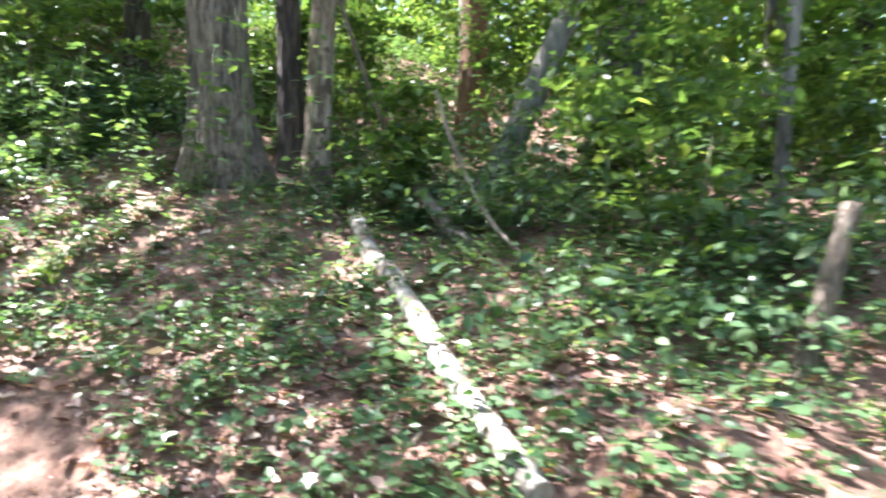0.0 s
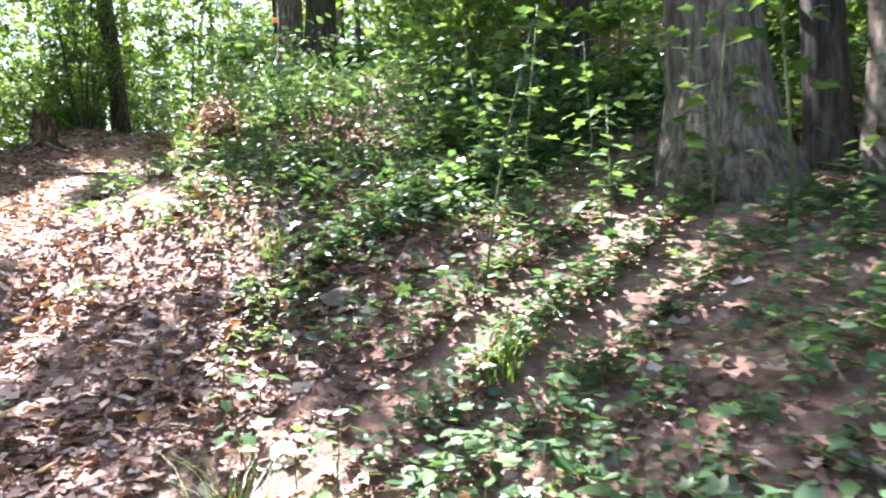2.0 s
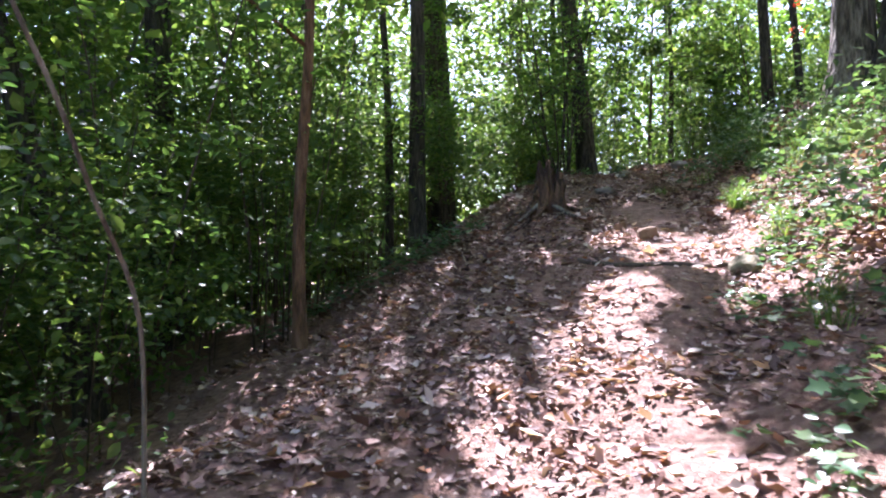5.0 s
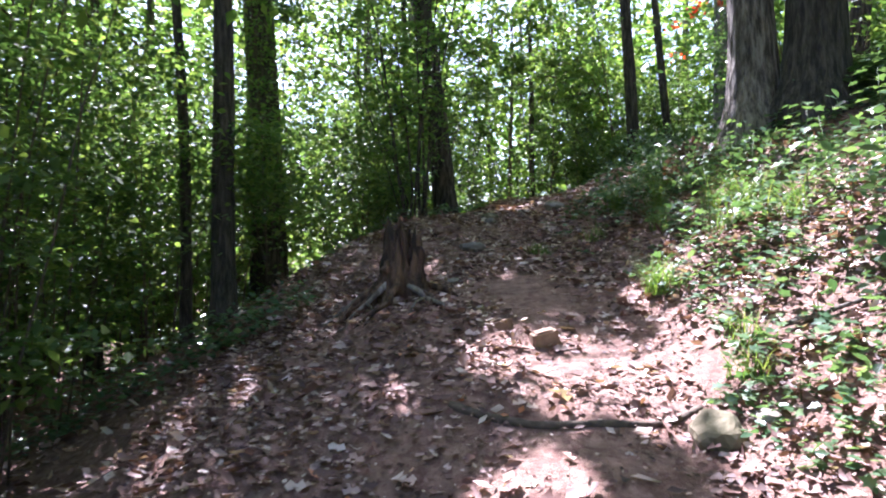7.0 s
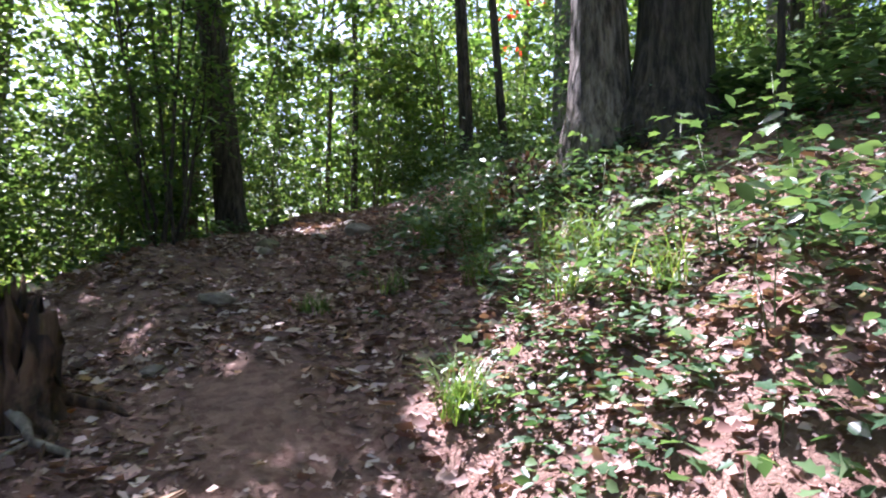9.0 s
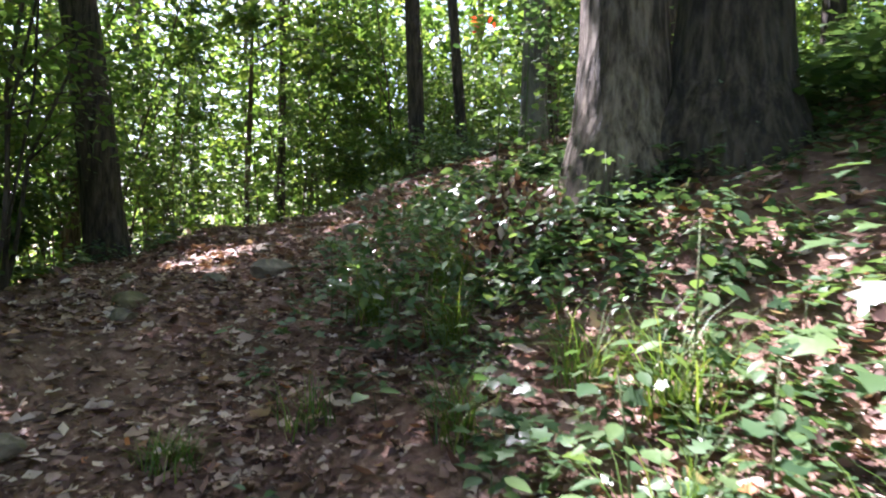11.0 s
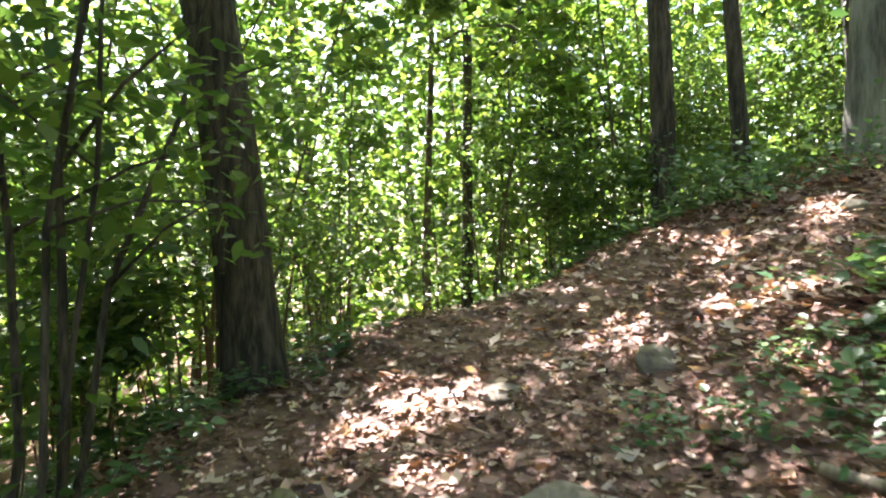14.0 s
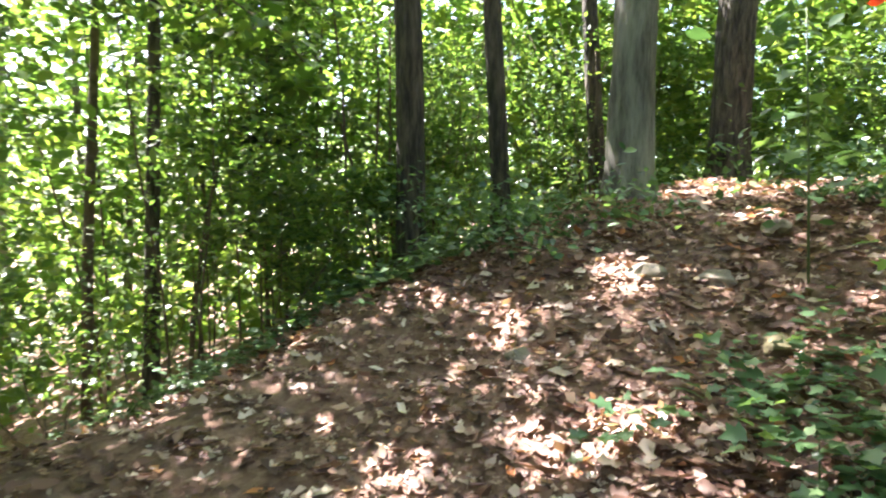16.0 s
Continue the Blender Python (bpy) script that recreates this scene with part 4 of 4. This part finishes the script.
def build_bough():
    """A young maple whose lowest bough droops towards the path with large bright leaves."""
    x, y = -17.7, 11.9
    owner = thing("young_maple", x, y, ground_z(x, y), "young maple with a drooping bough of bright green leaves", "tree", "young trees below the path")
    z0 = owner.location.z
    top = 7.5 - z0
    part("trunk", tube([(0, 0, -0.05), (0.03, 0.0, top * 0.4), (0.1, 0.02, top * 0.8), (0.2, 0.0, top + 1.4)], [0.05, 0.045, 0.035, 0.012], 8), TWIG, owner)
    rng = np.random.RandomState(44)
    centres = []
    for reach, turn, lift, drop in ((2.3, 0.12, 0.0, 1.15), (2.0, -0.55, 0.35, 0.8), (1.9, 0.75, 0.4, 0.7), (1.7, 0.2, 0.9, 0.45), (1.5, -0.3, 1.25, 0.3)):
        line = [(0.1 + math.cos(turn) * reach * u, math.sin(turn) * reach * u, top - 0.35 + lift + 0.35 * math.sin(2.2 * u) - drop * u * u) for u in (0, 0.3, 0.55, 0.8, 1.0)]
        part("bough", tube(line, [0.02, 0.016, 0.012, 0.008, 0.004], 6), TWIG, owner)
        for k in range(9):
            u = 0.3 + 0.7 * rng.uniform()
            i = min(3, int(u * 4))
            q = np.array(line[i]) * (1 - (u * 4 - i)) + np.array(line[i + 1]) * (u * 4 - i)
            centres.append(q + rng.normal(0, 1, 3) * (0.16, 0.22, 0.05))
    p, along, normal, size = leaves_round(rng, np.array(centres), 0.15, 1100, 0.125, 0.35, 0.35)
    part("foliage", leaf_cloud("foliage", LOBED, p, along * (1, 1, 0.5) + (0, 0, -0.45), normal, size, GREEN), None, owner)


build_bough()
for i, (x, y, h) in enumerate([(-17.6, 14.0, 6.0)]):
    build_sapling(x, y, h, 0.9, 2200, 2, 1650 + i, 0.11, 0.2, 1.6, EVERGREEN, "evergreen", "dense dark evergreen in the shade below the path", "evergreens below the path")


def build_red_sapling():
    base = build_sapling(-11.75, 11.2, 2.2, 0.9, 600, 2, 1700, 0.08, 0.45, 0.7, HERB, "red_tipped_sapling", "green sapling with small clusters of red leaves", "")
    rng = np.random.RandomState(8)
    centres = np.array([(-0.5, -0.35, 1.3), (-0.6, -0.3, 1.75), (-0.25, -0.2, 1.85), (-0.4, 0.0, 2.1), (-0.1, 0.1, 2.0)])
    p, along, normal, size = leaves_round(rng, centres, 0.07, 70, 0.065)
    part("red_leaves", leaf_cloud("red_leaves", OVATE, p, along, normal, size, RED), None, base, "bright red young leaves")


build_red_sapling()


# ---- dead wood ----
def build_pole(name, line, width, end_width, mat, label, category, seed, rough=0.08, sides=9, on_ground=None):
    rng = random.Random(seed)
    pts = spline(line, 5)
    if on_ground is not None:
        pts[:, 2] = [ground_z(x, y) + on_ground for x, y in pts[:, :2]]
    n = len(pts)
    base = thing(name, *pts[0], label, category)
    local = [tuple(p - pts[0]) for p in pts]
    part("wood", tube(local, [(width + (end_width - width) * i / (n - 1)) / 2 for i in range(n)], sides, rng, rough), mat, base)
    return base


log = build_pole("fallen_log", [(-0.1, 6.1, 0), (0.2, 5.4, 0), (0.49, 4.85, 0), (0.8, 4.1, 0), (1.01, 3.52, 0), (1.4, 2.8, 0)], 0.15, 0.11, LOG_WOOD, "weathered pale fallen log lying down the bank", "log", 1, 0.1, 12, 0.085)
dead_a = build_pole("dead_branch", [(1.95, 4.3, 1.25), (1.79, 4.48, 1.28), (1.47, 4.92, 1.45), (1.06, 5.41, 1.84), (0.78, 5.49, 2.40), (0.65, 5.48, 2.78)], 0.042, 0.03, DEAD_WOOD, "crooked grey dead branch propped on the bank", "branch", 2)
dead_b = build_pole("dead_branch", [(0.95, 5.8, 1.56), (0.75, 5.98, 1.72), (0.53, 6.17, 1.96), (0.40, 6.27, 2.1)], 0.15, 0.10, DEAD_WOOD, "thick broken grey branch leaning on the bank", "branch", 3)
build_pole("leaning_pole", [(0.45, 6.25, 1.68), (0.18, 6.42, 2.37), (-0.13, 6.55, 3.07), (-0.45, 6.68, 3.9), (-0.85, 6.8, 5.0)], 0.05, 0.035, TWIG, "thin dark dead sapling leaning among the trees", "branch", 4)
build_pole("broken_snag", [(2.72, 4.05, 0.9), (2.85, 4.12, 1.25), (2.98, 4.2, 1.65), (3.06, 4.25, 1.9)], 0.13, 0.11, BARK, "broken grey snag leaning out of the slope", "snag", 5, 0.12)
build_pole("dead_branch", [(-6.36, 2.38, 1.85), (-6.33, 2.37, 2.55), (-6.13, 2.28, 2.92), (-6.02, 2.21, 3.18), (-5.9, 2.12, 3.45), (-5.75, 2.0, 3.95)], 0.017, 0.012, DEAD_WOOD, "thin pale dead stem leaning at the path's edge", "branch", 6, 0.04, 7)
build_pole("fallen_stick", [(-0.66, 4.63, 0), (-0.35, 4.48, 0), (-0.07, 4.29, 0)], 0.035, 0.025, DEAD_WOOD, "grey fallen stick on leaf litter", "stick", 7, 0.1, 7, 0.02)
build_pole("fallen_stick", [(-12.3, 9.85, 0), (-12.0, 9.75, 0), (-11.95, 9.55, 0), (-11.62, 9.3, 0)], 0.05, 0.035, DEAD_WOOD, "bent pale fallen branch among green plants", "stick", 8, 0.1, 7, 0.05)
build_pole("fallen_stick", [(-11.79, 11.33, 5.02), (-11.53, 11.22, 5.08), (-11.2, 11.0, 5.1)], 0.035, 0.03, DEAD_WOOD, "grey dead stick on the bank", "stick", 9, 0.08, 7)
build_pole("fallen_stick", [(-11.3, 11.2, 5.1), (-11.35, 10.8, 4.9), (-11.38, 10.45, 4.68)], 0.045, 0.03, DEAD_WOOD, "grey dead stick on the bank", "stick", 10, 0.08, 7)
build_pole("tree_root", [(-8.95, 5.3, 0), (-8.72, 5.39, 0), (-8.5, 5.5, 0), (-8.37, 5.66, 0), (-8.25, 5.95, 0), (-8.21, 6.27, 0)], 0.05, 0.035, TWIG, "brown tree root crossing the path", "root", 11, 0.12, 7, 0.006)
build_pole("fallen_stick", [(-8.2, 6.9, 0), (-7.95, 7.05, 0), (-7.7, 7.15, 0)], 0.03, 0.02, DEAD_WOOD, "grey fallen stick on the bank", "stick", 12, 0.1, 7, 0.03)
for i in range(26):
    r = random.Random(700 + i)
    c = CENTRE[r.randint(22, 108)]
    off, a, ln = r.uniform(-1.4, 2.2), r.uniform(0, 6.28), r.uniform(0.12, 0.4)
    x, y = c[0] + 0.75 * off, c[1] + 0.65 * off
    build_pole("twig", [(x, y, 0), (x + ln * 0.5 * math.cos(a), y + ln * 0.5 * math.sin(a), 0), (x + ln * math.cos(a + 0.3), y + ln * math.sin(a + 0.3), 0)], 0.012, 0.007, TWIG if i % 2 else DEAD_WOOD, "small dry twig lying on leaf litter", "twig", 720 + i, 0.1, 5, 0.012)


def build_stump():
    rng = random.Random(12)
    x, y = -10.48, 5.78
    z = ground_z(x, y)
    base = thing("tree_stump", x, y, z, "rotten broken brown stump with bare roots beside the path", "stump")
    rings = [(-0.2, 0.27), (-0.08, 0.235), (0.02, 0.20), (0.09, 0.175), (0.16, 0.155), (0.23, 0.145), (0.30, 0.14), (0.37, 0.135), (0.43, 0.125), (0.49, 0.11), (0.44, 0.07), (0.30, 0.05)]
    bm = tube([(-0.05 * h, 0.04 * h, h * 0.8) for h, _ in rings], [r for _, r in rings], 40, rng, 0.03)
    for v in bm.verts:
        a, h = math.atan2(v.co.y, v.co.x), v.co.z
        q = Vector((math.cos(a) * 2.2, math.sin(a) * 2.2, h * 2.5))
        ridge = 1 + 0.2 * math.sin(5 * a + 1.3 + 2.5 * h) * max(0.4, 1 - 1.3 * max(h, 0)) + 0.6 * noise.noise(q) + 0.34 * noise.noise(q * 3.1) + 0.14 * noise.noise(q * 8.0)
        v.co.x, v.co.y = v.co.x * ridge, v.co.y * ridge
        if h > 0.12:
            k = min(1.0, (h - 0.12) / 0.3)
            v.co.z += (0.42 * noise.noise(Vector((math.cos(a) * 1.7 + 5, math.sin(a) * 1.7, 1.0))) + 0.16 * noise.noise(Vector((math.cos(a) * 7, math.sin(a) * 7, 3.0))) + rng.uniform(-0.04, 0.04)) * k
    part("stump", bm, ROT, base)
    for turn, foot, top, thick, far in ((2.9, 0.1, 0.76, 0.05, 0.10), (2.4, 0.2, 0.62, 0.035, 0.11), (4.3, 0.05, 0.40, 0.05, 0.13), (5.6, 0.0, 0.50, 0.055, 0.12), (0.3, 0.05, 0.46, 0.05, 0.13), (1.4, 0.1, 0.55, 0.03, 0.11), (5.0, 0.2, 0.36, 0.03, 0.15)):
        c, d = math.cos(turn), math.sin(turn)
        spine = [(c * far * r + rng.uniform(-0.012, 0.012), d * far * r, foot + (top * 0.82 - foot) * u) for u, r in ((0, 1.25), (0.25, 1.1), (0.5, 0.95), (0.75, 1.0), (1, 0.9))]
        part("splinter", tube(spine, [thick, thick * 1.05, thick * 0.8, thick * 0.5, 0.005], 8, rng, 0.32), ROT, base)
    for turn, ln, thick, rise, mat in ((-2.3, 0.7, 0.032, 0.12, DEAD_WOOD), (-1.85, 0.55, 0.03, 0.16, ROT), (-1.4, 0.42, 0.04, 0.16, ROT), (-1.0, 0.5, 0.028, 0.14, DEAD_WOOD), (-0.55, 0.55, 0.034, 0.12, ROT),
                                       (-0.15, 0.5, 0.03, 0.1, DEAD_WOOD), (0.4, 0.4, 0.035, 0.08, ROT), (-2.8, 0.6, 0.03, 0.1, ROT), (1.6, 0.4, 0.04, 0.1, ROT), (2.6, 0.4, 0.04, 0.1, ROT)):
        pts, sway = [], rng.uniform(-0.5, 0.5)
        for u in (0, 0.15, 0.32, 0.5, 0.68, 0.85, 1.0):
            a = turn + sway * u + rng.uniform(-0.28, 0.28) * u
            px, py = math.cos(a) * (0.1 + ln * u), math.sin(a) * (0.1 + ln * u)
            pts.append((px, py, ground_z(x + px, y + py) - z + rise * (1 - u) ** 1.4 + 0.02 + rng.uniform(-0.015, 0.03) * u - 0.06 * u ** 3))
        part("root", tube(pts, [thick * (1 - 0.8 * u) for u in (0, 0.15, 0.32, 0.5, 0.68, 0.85, 1.0)], 8, rng, 0.16), mat, base)
        fork = Vector(pts[3])
        a = turn + rng.choice((-0.9, 0.9))
        fx, fy = fork.x + math.cos(a) * 0.22, fork.y + math.sin(a) * 0.22
        part("root", tube([fork, fork.lerp(Vector((fx, fy, ground_z(x + fx, y + fy) - z)), 0.5) + Vector((0, 0, 0.03)), (fx, fy, ground_z(x + fx, y + fy) - z - 0.01)], [thick * 0.4, thick * 0.3, 0.004], 6, rng, 0.15), mat, base)


build_stump()


def build_rock(name, x, y, size, seed, mat, label, sink=0.35):
    bm = bmesh.new()
    bmesh.ops.create_icosphere(bm, subdivisions=3, radius=1.0)
    rng = random.Random(seed)
    shift = Vector((rng.uniform(-9, 9), rng.uniform(-9, 9), rng.uniform(-9, 9)))
    cuts = [(Vector((rng.uniform(-1, 1), rng.uniform(-1, 1), rng.uniform(-0.3, 1))).normalized(), rng.uniform(0.55, 0.85)) for _ in range(7)]
    for v in bm.verts:
        for nrm, d in cuts:
            over = v.co.dot(nrm) - d
            if over > 0:
                v.co -= nrm * over * 0.92
        v.co *= 1 + 0.16 * noise.noise(v.co * 2.3 + shift)
        v.co = Vector((v.co.x * size[0], v.co.y * size[1], v.co.z * size[2]))
    for f in bm.faces:
        f.smooth = False
    me = bpy.data.meshes.new(name)
    bm.to_mesh(me)
    bm.free()
    me.materials.append(mat)
    ob = new(name, me)
    ob.matrix_world = pose(x, y, ground_z(x, y) + size[2] * (1 - 2 * sink) * 0.9, rng.uniform(-8, 8), rng.uniform(-8, 8), rng.uniform(0, 360))
    return tagged(ob, label, "stone", "stones on the path")


ROCKS = [(-8.0, 6.15, (0.16, 0.13, 0.12), MOSSY), (-11.75, 7.2, (0.16, 0.12, 0.07), STONE), (-12.75, 8.1, (0.11, 0.09, 0.05), STONE), (-12.95, 8.22, (0.13, 0.09, 0.08), MOSSY),
         (-12.91, 9.24, (0.17, 0.13, 0.1), STONE), (-13.17, 8.91, (0.12, 0.09, 0.05), STONE), (-13.38, 10.44, (0.16, 0.12, 0.09), STONE), (-12.95, 12.5, (0.13, 0.09, 0.06), STONE), (-13.3, 12.4, (0.12, 0.09, 0.06), STONE),
         (-13.85, 9.75, (0.12, 0.1, 0.05), STONE), (-13.7, 8.5, (0.1, 0.08, 0.05), MOSSY), (-2.86, 4.65, (0.14, 0.09, 0.05), STONE), (-1.3, 4.4, (0.09, 0.07, 0.04), STONE), (-12.6, 11.9, (0.14, 0.1, 0.06), MOSSY), (-13.7, 11.6, (0.1, 0.08, 0.04), STONE),
         (-12.7, 13.1, (0.14, 0.1, 0.07), STONE), (-10.9, 6.5, (0.09, 0.07, 0.04), STONE), (-7.9, 6.3, (0.08, 0.06, 0.05), STONE)]
for i, (x, y, size, mat) in enumerate(ROCKS):
    build_rock("stone", x, y, size, 800 + i, mat, "pale rough stone half sunk in the path" if mat is STONE else "mossy brown stone half sunk in the ground")


def build_block(x, y, size, turn):
    """A squared lump of brown rock standing out of the tread."""
    rng = random.Random(77)
    bm = bmesh.new()
    bmesh.ops.create_cube(bm, size=2.0)
    bmesh.ops.bevel(bm, geom=list(bm.edges), offset=0.22, segments=2, affect="EDGES")
    bmesh.ops.subdivide_edges(bm, edges=list(bm.edges), cuts=1, use_grid_fill=True)
    for v in bm.verts:
        v.co *= 1 + 0.22 * noise.noise(v.co * 1.3 + Vector((4, 1, 2))) + rng.uniform(-0.02, 0.02)
        v.co = Vector((v.co.x * size[0] * (1 - 0.12 * v.co.z), v.co.y * size[1], v.co.z * size[2] + 0.18 * size[2] * v.co.x))
    me = bpy.data.meshes.new("stone")
    bm.to_mesh(me)
    bm.free()
    me.materials.append(BROWN_STONE)
    ob = new("stone", me)
    ob.matrix_world = pose(x, y, ground_z(x, y) + size[2] * 0.45, 4, -6, turn)
    tagged(ob, "squared brown stone standing out of the trodden path", "stone", "stones on the path")


build_block(-9.34, 6.21, (0.085, 0.06, 0.055), 62)
build_block(-9.62, 6.1, (0.05, 0.045, 0.035), 20)


def build_root_ball():
    x, y = -6.66, 6.3
    z = ground_z(x, y)
    base = thing("dead_brush", x, y, z, "heap of brown withered leaves and twigs on the bank", "dead brush")
    nrng, rng = np.random.RandomState(9), random.Random(9)
    c = np.array([(u * 0.55 + rng.uniform(-0.1, 0.1), rng.uniform(-0.2, 0.2) - u * 0.1, rng.random() ** 1.4 * (0.62 - 0.7 * abs(u - 0.1))) for u in [rng.uniform(-0.6, 0.6) for _ in range(34)]])
    p, along, normal, size = leaves_round(nrng, c, 0.10, 1300, 0.085, 1.0)
    part("withered_leaves", leaf_cloud("withered_leaves", CURLED, p, along, unit(nrng.normal(0, 1, p.shape)), size, LITTER), None, base)
    for k in range(12):
        a = rng.uniform(0, 6.28)
        part("twig", tube([(math.cos(a) * 0.05, math.sin(a) * 0.05, -0.03), (math.cos(a) * 0.2, math.sin(a) * 0.2, 0.3), (math.cos(a + 0.5) * 0.36, math.sin(a + 0.5) * 0.36, rng.uniform(0.3, 0.75))], [0.011, 0.008, 0.003], 5, rng, 0.1), TWIG, base)


build_root_ball()


def build_leaf_heap():
    x, y = -10.95, 9.45
    base = thing("leaf_heap", x, y, ground_z(x, y), "pile of dry brown leaves against the tree foot", "dead leaves")
    rng = np.random.RandomState(19)
    n = 900
    p = rng.normal(0, 1, (n, 3)) * (0.22, 0.22, 0)
    p[:, 2] = 0.38 * np.exp(-(p[:, 0] ** 2 + p[:, 1] ** 2) / 0.07) * rng.uniform(0, 1, n) ** 0.4
    p[:, 2] += np.array([ground_z(x + q[0], y + q[1]) - ground_z(x, y) for q in p])
    part("dry_leaves", leaf_cloud("dry_leaves", CURLED, p, unit(rng.normal(0, 1, (n, 3))), unit(rng.normal(0, 0.6, (n, 3)) + (0, 0, 1)), rng.uniform(0.05, 0.1, n), LITTER), None, base)


build_leaf_heap()
